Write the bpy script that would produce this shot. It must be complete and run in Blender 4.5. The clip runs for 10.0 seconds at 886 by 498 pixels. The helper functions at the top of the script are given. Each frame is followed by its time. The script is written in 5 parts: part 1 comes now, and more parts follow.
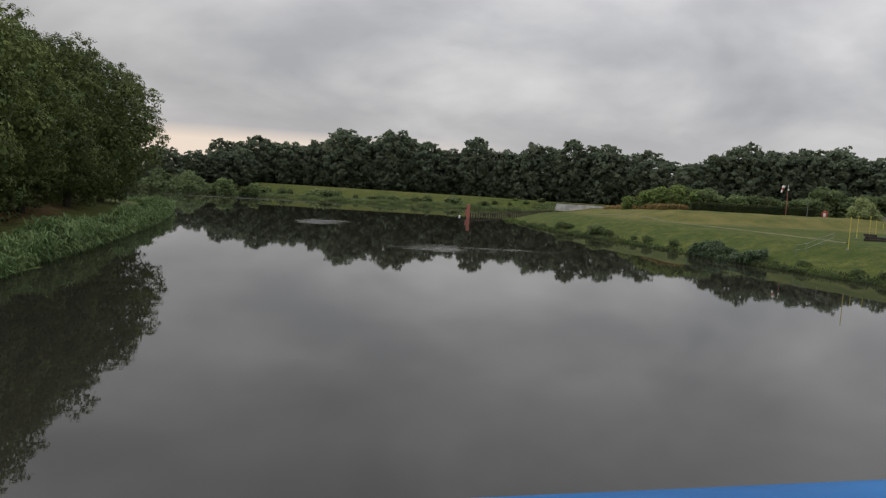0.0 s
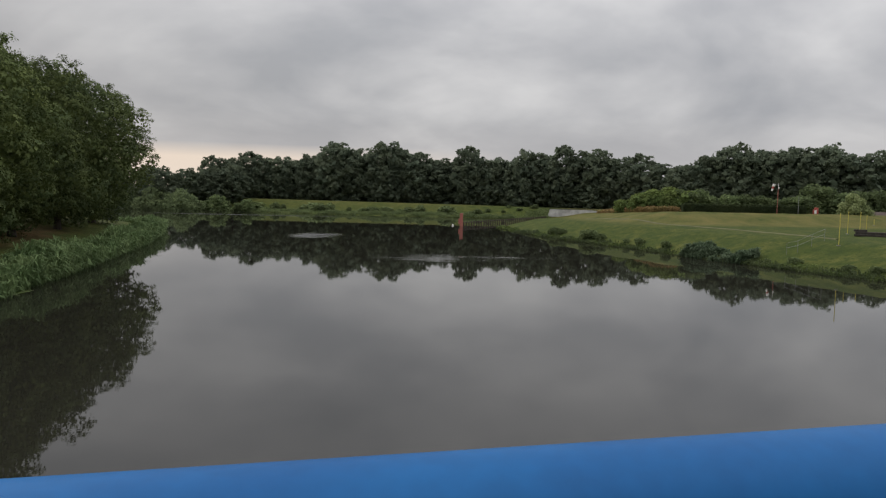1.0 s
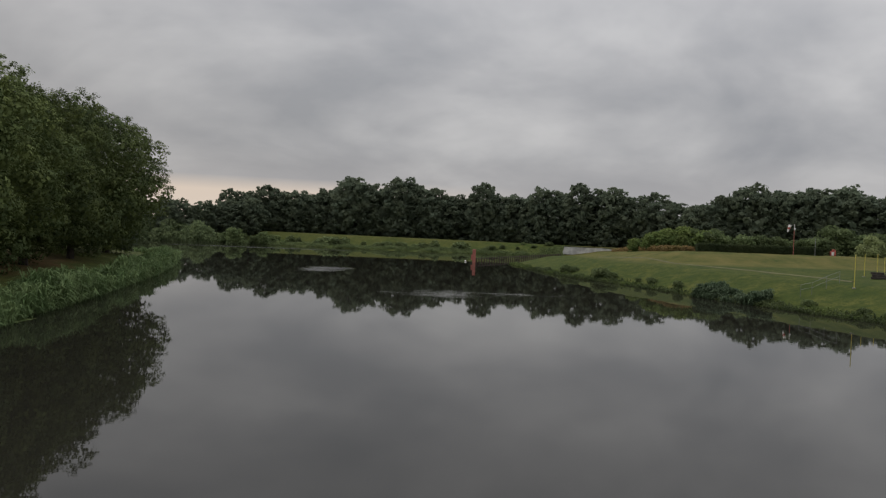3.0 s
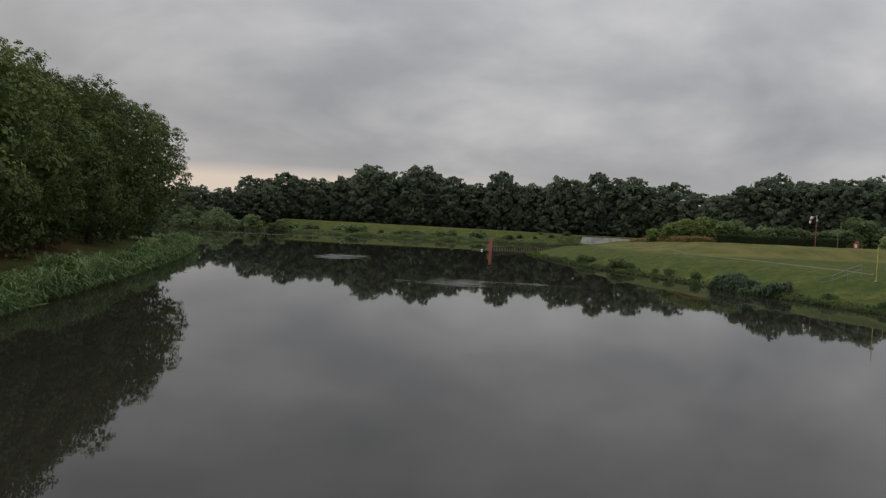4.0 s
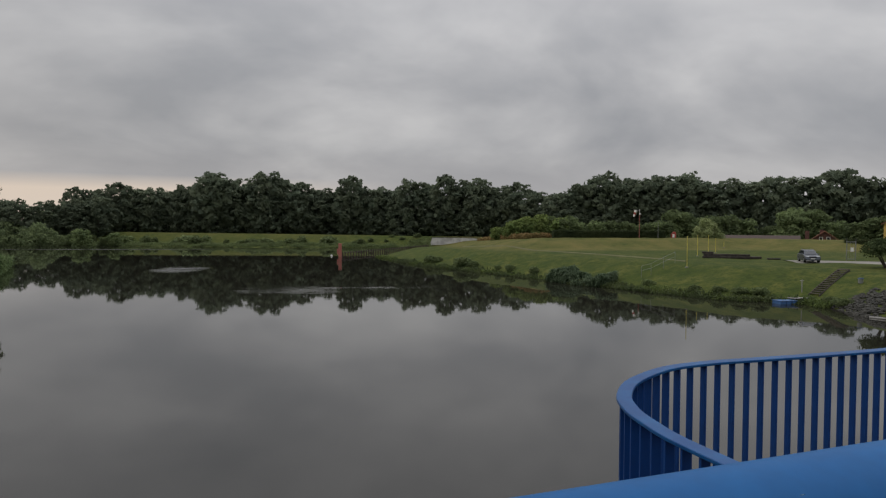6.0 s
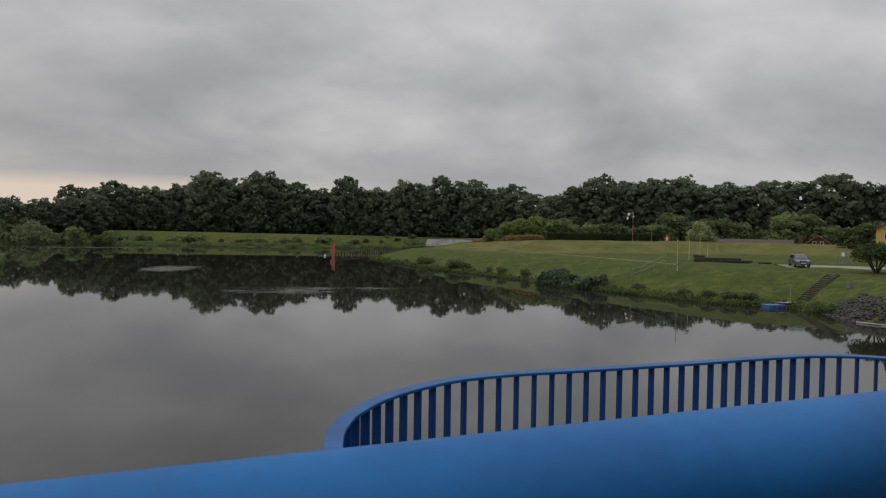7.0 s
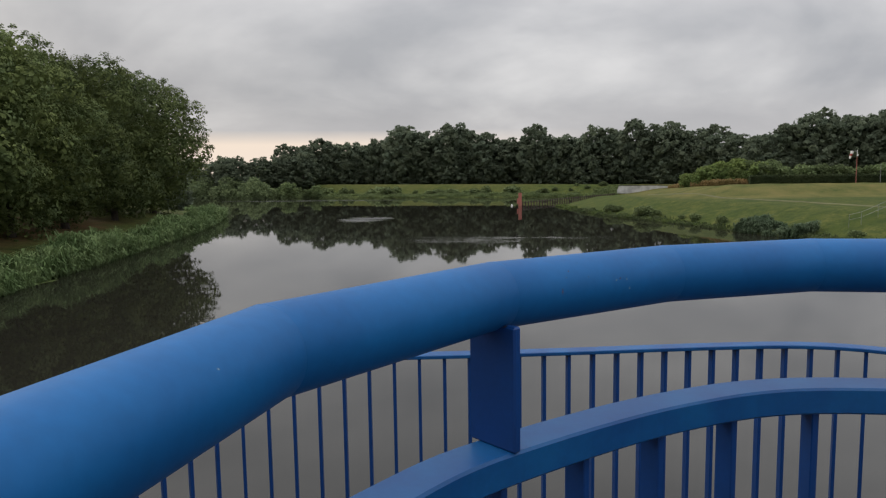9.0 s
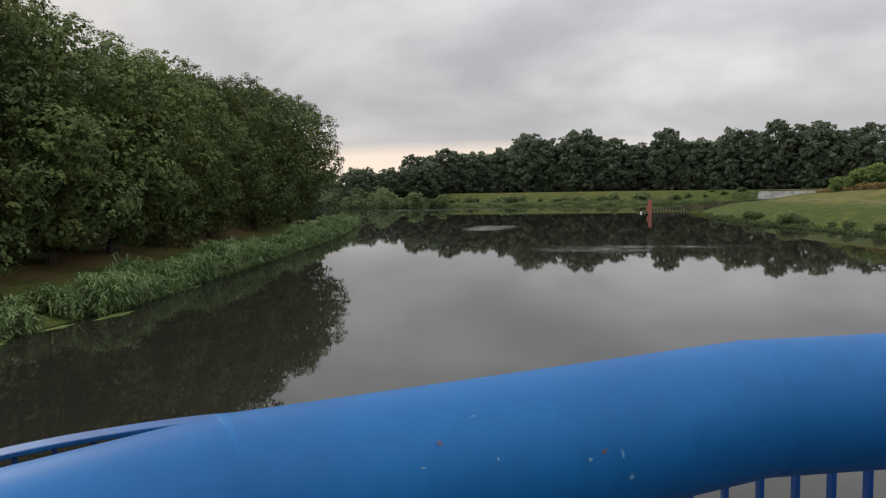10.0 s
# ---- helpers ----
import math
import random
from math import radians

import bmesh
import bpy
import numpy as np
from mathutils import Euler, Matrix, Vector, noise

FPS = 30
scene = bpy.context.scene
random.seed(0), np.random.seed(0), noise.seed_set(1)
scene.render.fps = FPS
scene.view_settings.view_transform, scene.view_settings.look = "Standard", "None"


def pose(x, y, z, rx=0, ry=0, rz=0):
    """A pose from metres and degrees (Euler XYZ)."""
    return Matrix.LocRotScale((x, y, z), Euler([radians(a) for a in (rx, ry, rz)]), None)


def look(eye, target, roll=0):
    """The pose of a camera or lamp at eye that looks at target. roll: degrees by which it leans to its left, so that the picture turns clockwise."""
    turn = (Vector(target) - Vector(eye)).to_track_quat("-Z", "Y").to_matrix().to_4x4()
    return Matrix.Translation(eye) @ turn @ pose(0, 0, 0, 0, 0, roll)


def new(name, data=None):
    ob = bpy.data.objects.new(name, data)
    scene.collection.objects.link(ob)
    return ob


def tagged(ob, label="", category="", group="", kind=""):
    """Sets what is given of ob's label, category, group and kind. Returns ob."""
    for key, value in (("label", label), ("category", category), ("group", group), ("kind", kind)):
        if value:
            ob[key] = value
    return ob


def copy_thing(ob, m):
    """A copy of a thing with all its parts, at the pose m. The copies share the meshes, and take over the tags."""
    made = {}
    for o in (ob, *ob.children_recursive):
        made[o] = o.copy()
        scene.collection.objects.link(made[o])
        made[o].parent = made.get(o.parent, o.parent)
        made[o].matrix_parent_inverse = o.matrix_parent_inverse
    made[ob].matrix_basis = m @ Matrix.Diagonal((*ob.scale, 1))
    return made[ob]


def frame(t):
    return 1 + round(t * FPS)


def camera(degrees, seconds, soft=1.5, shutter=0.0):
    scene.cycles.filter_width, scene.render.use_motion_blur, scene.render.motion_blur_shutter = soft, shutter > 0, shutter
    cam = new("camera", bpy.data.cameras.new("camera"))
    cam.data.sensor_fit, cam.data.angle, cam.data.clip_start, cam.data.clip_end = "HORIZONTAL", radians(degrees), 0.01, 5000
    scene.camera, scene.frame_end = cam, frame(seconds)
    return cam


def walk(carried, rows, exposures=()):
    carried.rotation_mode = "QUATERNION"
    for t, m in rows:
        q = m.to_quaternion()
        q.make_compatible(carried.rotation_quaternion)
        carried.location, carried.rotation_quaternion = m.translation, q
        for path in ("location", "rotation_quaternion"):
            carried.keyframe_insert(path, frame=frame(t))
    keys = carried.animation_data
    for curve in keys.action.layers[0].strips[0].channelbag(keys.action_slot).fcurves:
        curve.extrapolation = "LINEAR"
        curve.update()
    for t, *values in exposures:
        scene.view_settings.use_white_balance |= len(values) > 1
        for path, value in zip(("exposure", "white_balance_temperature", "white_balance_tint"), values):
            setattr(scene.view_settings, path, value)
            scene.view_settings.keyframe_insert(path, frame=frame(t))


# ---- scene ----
cam = camera(65.09, 10.0, 1.25)

# seconds, place, yaw, pitch, roll
PATH = [
    (0.0, -4.747, -1.067, 6.578, 1.94, -5.30, -3.04),
    (0.5, -4.587, -1.078, 6.591, 1.34, -7.23, -2.52),
    (1.0, -4.373, -1.113, 6.611, 1.45, -4.50, -1.13),
    (1.5, -4.129, -1.129, 6.619, -4.09, -5.01, -1.08),
    (2.0, -3.904, -1.041, 6.631, -3.86, -3.99, -1.02),
    (2.5, -3.652, -0.919, 6.610, 1.81, -2.54, -3.49),
    (2.7, -3.566, -0.853, 6.574, 2.09, -1.57, -2.84),
    (3.8, -3.095, -0.452, 6.591, 4.82, -1.88, -0.78),
    (4.0, -3.000, -0.402, 6.594, 4.45, -2.58, -2.49),
    (4.5, -2.752, -0.329, 6.594, 0.56, -1.61, 0.74),
    (5.0, -2.463, -0.339, 6.601, -1.16, -2.02, -0.54),
    (5.5, -2.161, -0.423, 6.618, -7.83, -1.84, -1.88),
    (5.7, -1.989, -0.471, 6.617, -6.90, -1.83, -0.10),
    (6.8, -1.021, -0.221, 6.608, -9.31, -2.49, -1.85),
    (7.0, -0.813, -0.261, 6.601, -7.65, -1.86, -0.79),
    (7.3, -0.521, -0.194, 6.627, -6.95, -5.08, 0.50),
    (7.5, -0.367, -0.166, 6.602, -7.63, -5.04, 0.01),
    (7.7, -0.192, -0.089, 6.585, -10.54, -5.30, -2.18),
    (8.0, -0.007, -0.004, 6.613, -13.63, -5.90, -0.89),
    (8.2, 0.131, 0.034, 6.586, -10.40, -7.39, 1.05),
    (8.3, 0.211, 0.060, 6.584, -8.53, -6.88, 0.46),
    (8.4, 0.291, 0.098, 6.603, -6.83, -6.00, 0.34),
    (8.5, 0.349, 0.136, 6.612, -3.21, -4.32, 0.14),
    (8.6, 0.408, 0.168, 6.619, 0.16, -4.37, 0.65),
    (8.8, 0.477, 0.246, 6.611, 4.66, -6.01, 1.97),
    (9.0, 0.523, 0.377, 6.579, 8.13, -6.06, 0.81),
    (9.2, 0.548, 0.533, 6.592, 12.86, -8.74, 2.03),
    (9.5, 0.566, 0.682, 6.589, 19.14, -6.69, 1.14),
    (9.7, 0.592, 0.782, 6.569, 21.52, -5.35, 1.85),
    (10.0, 0.645, 0.913, 6.574, 18.42, -5.15, 1.65),
]
walk(cam, [(t, pose(x, y, z, 90 + p, r, w)) for t, x, y, z, w, p, r in PATH],
     [(0.0, 0.70), (1.5, 0.63), (2.0, 0.68), (2.5, 0.38), (4.5, 0.38), (5.0, 0.30), (5.5, 0.34), (7.5, 0.48), (8.0, 0.66), (8.5, 0.74), (9.0, 0.80), (9.5, 1.27), (10.0, 0.92)])

# ---- world, sky and sun: thick grey stratus with a warm gap low in the north-west ----
world = bpy.data.worlds.new("world")
scene.world = world
world.use_nodes = True
SUN_AZ, SUN_EL = 62.0, 28.0        # sun stands behind the cloud, left of the view


def build_world():
    nt = world.node_tree
    nt.nodes.clear()
    N = lambda k: nt.nodes.new(k)
    L = nt.links.new
    out, bg = N("ShaderNodeOutputWorld"), N("ShaderNodeBackground")
    sky = N("ShaderNodeTexSky")
    sky.sky_type, sky.sun_disc = "NISHITA", False
    sky.sun_elevation, sky.sun_rotation = radians(SUN_EL), radians(-SUN_AZ)
    sky.dust_density, sky.air_density = 4.0, 1.5
    tc, sep = N("ShaderNodeTexCoord"), N("ShaderNodeSeparateXYZ")
    L(tc.outputs["Generated"], sep.inputs[0])

    def mth(op, a, b=None, clamp=False):
        n = N("ShaderNodeMath")
        n.operation, n.use_clamp = op, clamp
        for i, v in enumerate((a, b)):
            if v is None:
                continue
            if isinstance(v, (int, float)):
                n.inputs[i].default_value = v
            else:
                L(v, n.inputs[i])
        return n.outputs[0]
    x, y, z = sep.outputs
    up = mth("MAXIMUM", z, 0.0)
    h = mth("ADD", up, 0.42)
    u, v = mth("DIVIDE", x, h), mth("DIVIDE", y, h)
    com = N("ShaderNodeCombineXYZ")
    L(u, com.inputs[0]), L(v, com.inputs[1])
    mp = N("ShaderNodeMapping")
    mp.inputs["Rotation"].default_value = (0, 0, radians(-24))
    mp.inputs["Scale"].default_value = (1.0, 1.15, 1)
    L(com.outputs[0], mp.inputs[0])
    n1, n2 = N("ShaderNodeTexNoise"), N("ShaderNodeTexNoise")
    n1.inputs["Scale"].default_value, n1.inputs["Detail"].default_value, n1.inputs["Roughness"].default_value = 1.7, 5, 0.5
    n1.inputs["Distortion"].default_value = 0.4
    n2.inputs["Scale"].default_value, n2.inputs["Detail"].default_value = 4.2, 4
    L(mp.outputs[0], n1.inputs["Vector"]), L(mp.outputs[0], n2.inputs["Vector"])
    f = mth("ADD", mth("MULTIPLY", n1.outputs["Fac"], 0.74), mth("MULTIPLY", n2.outputs["Fac"], 0.26))
    ramp = N("ShaderNodeValToRGB")
    e = ramp.color_ramp.elements
    e[0].position, e[0].color = 0.40, (0.284, 0.289, 0.308, 1)
    e[1].position, e[1].color = 0.67, (0.478, 0.474, 0.480, 1)
    m = e.new(0.50)
    m.color = (0.345, 0.346, 0.361, 1)
    L(f, ramp.inputs[0])
    # overhead the cloud is thinner and brighter
    gain = mth("ADD", mth("ADD", 0.82, mth("MULTIPLY", x, 0.12)), mth("MULTIPLY", mth("MULTIPLY", up, up), 2.7))
    # warm clear strip close to the horizon, widest to the left of the river
    az = mth("ADD", mth("MULTIPLY", x, -0.50), mth("MULTIPLY", y, 0.866))
    warm = mth("MULTIPLY", mth("MULTIPLY", mth("SUBTRACT", az, 0.82), 6.5, True), mth("SUBTRACT", 1.0, mth("MULTIPLY", mth("SUBTRACT", up, 0.045), 50.0, True), True))
    base = mth("SUBTRACT", 1.0, mth("MULTIPLY", up, 9.0), True)
    mixa, mixb, mixc = N("ShaderNodeMix"), N("ShaderNodeMix"), N("ShaderNodeMix")
    for n in (mixa, mixb, mixc):
        n.data_type = "RGBA"
    sc = N("ShaderNodeVectorMath")
    sc.operation = "SCALE"
    L(ramp.outputs[0], sc.inputs[0]), L(gain, sc.inputs["Scale"])
    L(mth("MULTIPLY", base, 0.55), mixa.inputs[0])
    L(sc.outputs[0], mixa.inputs[6])
    mixa.inputs[7].default_value = (0.43, 0.41, 0.40, 1)
    L(mth("MULTIPLY", warm, 0.8), mixb.inputs[0])
    L(mixa.outputs[2], mixb.inputs[6])
    mixb.inputs[7].default_value = (0.60, 0.50, 0.41, 1)
    # a little of the clear sky's light above the cloud tints the whole
    scs = N("ShaderNodeVectorMath")
    scs.operation = "SCALE"
    scs.inputs["Scale"].default_value = 0.05
    L(sky.outputs[0], scs.inputs[0])
    mixc.inputs[0].default_value = 0.06
    L(mixb.outputs[2], mixc.inputs[6]), L(scs.outputs[0], mixc.inputs[7])
    L(mixc.outputs[2], bg.inputs["Color"])
    bg.inputs["Strength"].default_value = 1.0
    L(bg.outputs[0], out.inputs[0])


build_world()
sun = new("sun", bpy.data.lights.new("sun", "SUN"))
sun.data.energy, sun.data.angle, sun.data.color = 0.55, radians(25), (1.0, 0.95, 0.88)
a, e = radians(SUN_AZ), radians(SUN_EL)
sun.matrix_world = look((-math.sin(a) * math.cos(e) * 100, math.cos(a) * math.cos(e) * 100, math.sin(e) * 100), (0, 0, 0))


# ---- materials ----
def material(name, base, rough=0.7, metal=0.0, var=0.25, scale=6.0, fine=60.0, bump=0.15, second=None, object_random=0.0,
             island=0.0, spec=0.5, translucent=0.0, dist=0.02, coords="Object", soft_edge=False):
    """A surface with two scales of variation, relief, and variation from piece to piece."""
    mat = bpy.data.materials.new(name)
    mat.use_nodes = True
    nt = mat.node_tree
    N, L = nt.nodes.new, nt.links.new
    bs = nt.nodes["Principled BSDF"]
    tc = N("ShaderNodeTexCoord")
    big, small = N("ShaderNodeTexNoise"), N("ShaderNodeTexNoise")
    for n, s, d in ((big, scale, 4), (small, fine, 3)):
        n.inputs["Scale"].default_value, n.inputs["Detail"].default_value = s, d
        L(tc.outputs[coords], n.inputs["Vector"])
    mix = N("ShaderNodeMix")
    mix.data_type = "RGBA"
    ramp = N("ShaderNodeValToRGB")
    ramp.color_ramp.elements[0].position, ramp.color_ramp.elements[1].position = 0.38, 0.62
    L(big.outputs["Fac"], ramp.inputs[0]), L(ramp.outputs[0], mix.inputs[0])
    other = second or tuple(c * (1 - var) for c in base)
    mix.inputs[6].default_value, mix.inputs[7].default_value = (*base, 1), (*other, 1)
    hsv = N("ShaderNodeHueSaturation")
    L(mix.outputs[2], hsv.inputs["Color"])
    val = N("ShaderNodeMath")
    val.operation = "MULTIPLY_ADD"
    val.inputs[1].default_value, val.inputs[2].default_value = var * 1.4, 1 - var * 0.7
    L(small.outputs["Fac"], val.inputs[0])
    last = val.outputs[0]
    for amount, src in ((object_random, ("ShaderNodeObjectInfo", "Random")), (island, ("ShaderNodeNewGeometry", "Random Per Island"))):
        if amount:
            n, m = N(src[0]), N("ShaderNodeMath")
            m.operation = "MULTIPLY_ADD"
            m.inputs[1].default_value, m.inputs[2].default_value = amount * 2, 1 - amount
            L(n.outputs[src[1]], m.inputs[0])
            p = N("ShaderNodeMath")
            p.operation = "MULTIPLY"
            L(last, p.inputs[0]), L(m.outputs[0], p.inputs[1])
            last = p.outputs[0]
    L(last, hsv.inputs["Value"])
    L(hsv.outputs[0], bs.inputs["Base Color"])
    bs.inputs["Roughness"].default_value, bs.inputs["Metallic"].default_value = rough, metal
    bs.inputs["Specular IOR Level"].default_value = spec
    if bump:
        b = N("ShaderNodeBump")
        b.inputs["Strength"].default_value, b.inputs["Distance"].default_value = bump, dist
        L(small.outputs["Fac"], b.inputs["Height"]), L(b.outputs[0], bs.inputs["Normal"])
    if soft_edge:
        # thins out towards the rim of the stain
        rim, thin = N("ShaderNodeVertexColor"), N("ShaderNodeMath")
        rim.layer_name = "cover"
        thin.operation, thin.use_clamp = "MULTIPLY_ADD", True
        thin.inputs[1].default_value = 1.1
        grain = N("ShaderNodeMath")
        grain.operation = "MULTIPLY_ADD"
        grain.inputs[1].default_value, grain.inputs[2].default_value = 0.9, -0.55
        L(small.outputs["Fac"], grain.inputs[0]), L(rim.outputs["Color"], thin.inputs[0]), L(grain.outputs[0], thin.inputs[2])
        L(thin.outputs[0], bs.inputs["Alpha"])
    if translucent:
        tr, ms = N("ShaderNodeBsdfTranslucent"), N("ShaderNodeMixShader")
        L(hsv.outputs[0], tr.inputs[0])
        ms.inputs[0].default_value = translucent
        L(bs.outputs[0], ms.inputs[1]), L(tr.outputs[0], ms.inputs[2])
        L(ms.outputs[0], nt.nodes["Material Output"].inputs[0])
    return mat


def leafy(name, c1, c2, rough=0.75, translucent=0.42, obj=0.15, island=0.22):
    return material(name, c1, rough=rough, second=c2, var=0.2, scale=0.35, fine=3.0, bump=0, island=island, object_random=obj,
                    translucent=translucent, spec=0.12)


oak = leafy("oak_leaves", (0.136, 0.166, 0.055), (0.086, 0.116, 0.046), translucent=0.18, obj=0.22, island=0.10)
# haze over the distant wood is put into these paler, greyer leaf colours
hazed_farleaf = leafy("hazed_wood_leaves", (0.152, 0.178, 0.114), (0.126, 0.158, 0.108), obj=0.16, translucent=0.5, island=0.14)
shrub = leafy("shrub_leaves", (0.150, 0.192, 0.060), (0.100, 0.142, 0.046), obj=0.25)
darkshrub = leafy("dark_shrub_leaves", (0.150, 0.185, 0.080), (0.105, 0.138, 0.060), obj=0.25)
osierleaf = leafy("osier_leaves", (0.165, 0.205, 0.095), (0.125, 0.162, 0.080))
willowleaf = leafy("willow_leaves", (0.28, 0.32, 0.15), (0.20, 0.24, 0.105))
reedleaf = leafy("reed_leaves", (0.172, 0.232, 0.098), (0.105, 0.160, 0.062), translucent=0.3)
duckweed = material("duckweed", (0.14, 0.19, 0.04), rough=0.6, var=0.4, scale=2, fine=14, bump=0.3)
bark = material("bark", (0.07, 0.055, 0.042), rough=0.9, var=0.5, scale=2, fine=12, bump=0.6)
steel_blue = material("blue_paint", (0.006, 0.104, 0.292), rough=0.48, spec=0.20, var=0.20, scale=9, fine=90, bump=0.05, second=(0.005, 0.085, 0.250), dist=0.001)
# deeper navy than the tube, for balusters, posts and bottom rails
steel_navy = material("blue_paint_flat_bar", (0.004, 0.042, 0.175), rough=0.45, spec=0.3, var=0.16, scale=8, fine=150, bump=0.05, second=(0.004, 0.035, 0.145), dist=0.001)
# tube's blue darkened: shade on the rails' side faces is put into the colour
steel_shaded = material("blue_paint_rail_shaded", (0.005, 0.080, 0.232), rough=0.42, spec=0.30, var=0.18, scale=9, fine=120, bump=0.05, second=(0.004, 0.056, 0.19), dist=0.001)
rust = material("rust", (0.085, 0.062, 0.026), rough=0.85, var=0.5, scale=40, fine=300, bump=0.2, soft_edge=True)
chip = material("paint_chip", (0.13, 0.25, 0.37), rough=0.7, var=0.2, scale=30, fine=200, bump=0.1, soft_edge=True)
deck_grey = material("worn_asphalt", (0.06, 0.06, 0.058), rough=0.95, var=0.3, scale=1.5, fine=60, bump=0.4)
concrete = material("concrete", (0.30, 0.29, 0.27), rough=0.9, var=0.3, scale=1.2, fine=30, bump=0.3)
pale_wall = material("pale_concrete", (0.56, 0.55, 0.53), rough=0.9, var=0.35, scale=0.7, fine=8, bump=0.2, second=(0.36, 0.35, 0.34))
gravel = material("gravel", (0.25, 0.235, 0.205), rough=0.95, var=0.3, scale=0.5, fine=10, bump=0.4)
worn = material("worn_path", (0.112, 0.106, 0.042), rough=0.95, var=0.3, scale=0.6, fine=6, bump=0.4)
brick = material("brick", (0.112, 0.050, 0.038), rough=0.85, var=0.3, scale=3, fine=30, bump=0.2, second=(0.085, 0.039, 0.031))
brick_trim = material("brick_band", (0.15, 0.075, 0.054), rough=0.85, var=0.25, scale=3, fine=30, bump=0.2)
slate = material("roof_slate", (0.056, 0.056, 0.061), rough=0.75, var=0.25, scale=1.0, fine=8, bump=0.3)
tile_red = material("roof_tile_red", (0.27, 0.11, 0.07), rough=0.8, var=0.3, scale=1.5, fine=10, bump=0.3)
yellow_plaster = material("yellow_plaster", (0.62, 0.42, 0.12), rough=0.9, var=0.15, scale=1, fine=20, bump=0.1)
yellow_paint = material("yellow_paint", (0.62, 0.52, 0.10), rough=0.5, var=0.2, scale=3, fine=30, bump=0.1)
wood_dark = material("weathered_dark_wood", (0.055, 0.045, 0.036), rough=0.9, var=0.5, scale=3, fine=25, bump=0.5)
wood_red = material("reddish_wood", (0.066, 0.042, 0.033), rough=0.85, var=0.3, scale=3, fine=25, bump=0.3)
timber = material("timber", (0.10, 0.085, 0.06), rough=0.85, var=0.3, scale=3, fine=30, bump=0.3)
mast_red = material("faded_red_paint", (0.42, 0.13, 0.10), rough=0.7, var=0.25, scale=3, fine=20, bump=0.2, second=(0.34, 0.12, 0.09))
white_paint = material("white_paint", (0.78, 0.77, 0.74), rough=0.5, var=0.1, scale=4, fine=30, bump=0.05)
red_paint = material("red_paint", (0.40, 0.07, 0.05), rough=0.5, var=0.15, scale=4, fine=30, bump=0.05)
plastic_blue = material("blue_plastic", (0.035, 0.11, 0.27), rough=0.5, var=0.15, scale=4, fine=30, bump=0.1)
galv = material("galvanised_steel", (0.28, 0.29, 0.28), rough=0.5, metal=0.6, var=0.2, scale=5, fine=60, bump=0.1)
stone = material("riprap_stone", (0.052, 0.050, 0.040), rough=0.9, var=0.35, scale=1.5, fine=12, bump=0.5, object_random=0.35, island=0.35)
car_paint = material("grey_car_paint", (0.11, 0.12, 0.14), rough=0.28, metal=0.6, var=0.05, scale=4, fine=200, bump=0)
glass_dark = material("tinted_glass", (0.02, 0.025, 0.03), rough=0.05, var=0.1, scale=2, fine=20, bump=0, spec=0.8)
rubber = material("rubber", (0.02, 0.02, 0.02), rough=0.85, var=0.2, scale=8, fine=60, bump=0.1)
alloy = material("alloy", (0.45, 0.46, 0.47), rough=0.35, metal=0.9, var=0.1, scale=8, fine=60, bump=0)
lamp_glass = material("lamp_glass", (0.75, 0.78, 0.8), rough=0.1, var=0.05, scale=8, fine=60, bump=0)
brass = material("weathered_brass", (0.12, 0.066, 0.030), rough=0.55, metal=0.7, var=0.3, scale=30, fine=200, bump=0.1)
hedge_leaf = leafy("hedge_leaves", (0.060, 0.076, 0.032), (0.042, 0.058, 0.026), obj=0.1)
thicketleaf = leafy("thicket_leaves", (0.150, 0.190, 0.082), (0.108, 0.145, 0.066), obj=0.3)
bush_leaf = leafy("bush_leaves", (0.075, 0.100, 0.042), (0.050, 0.072, 0.030), obj=0.1)
cypress_leaf = leafy("cypress_leaves", (0.020, 0.034, 0.018), (0.014, 0.024, 0.014), translucent=0.1)


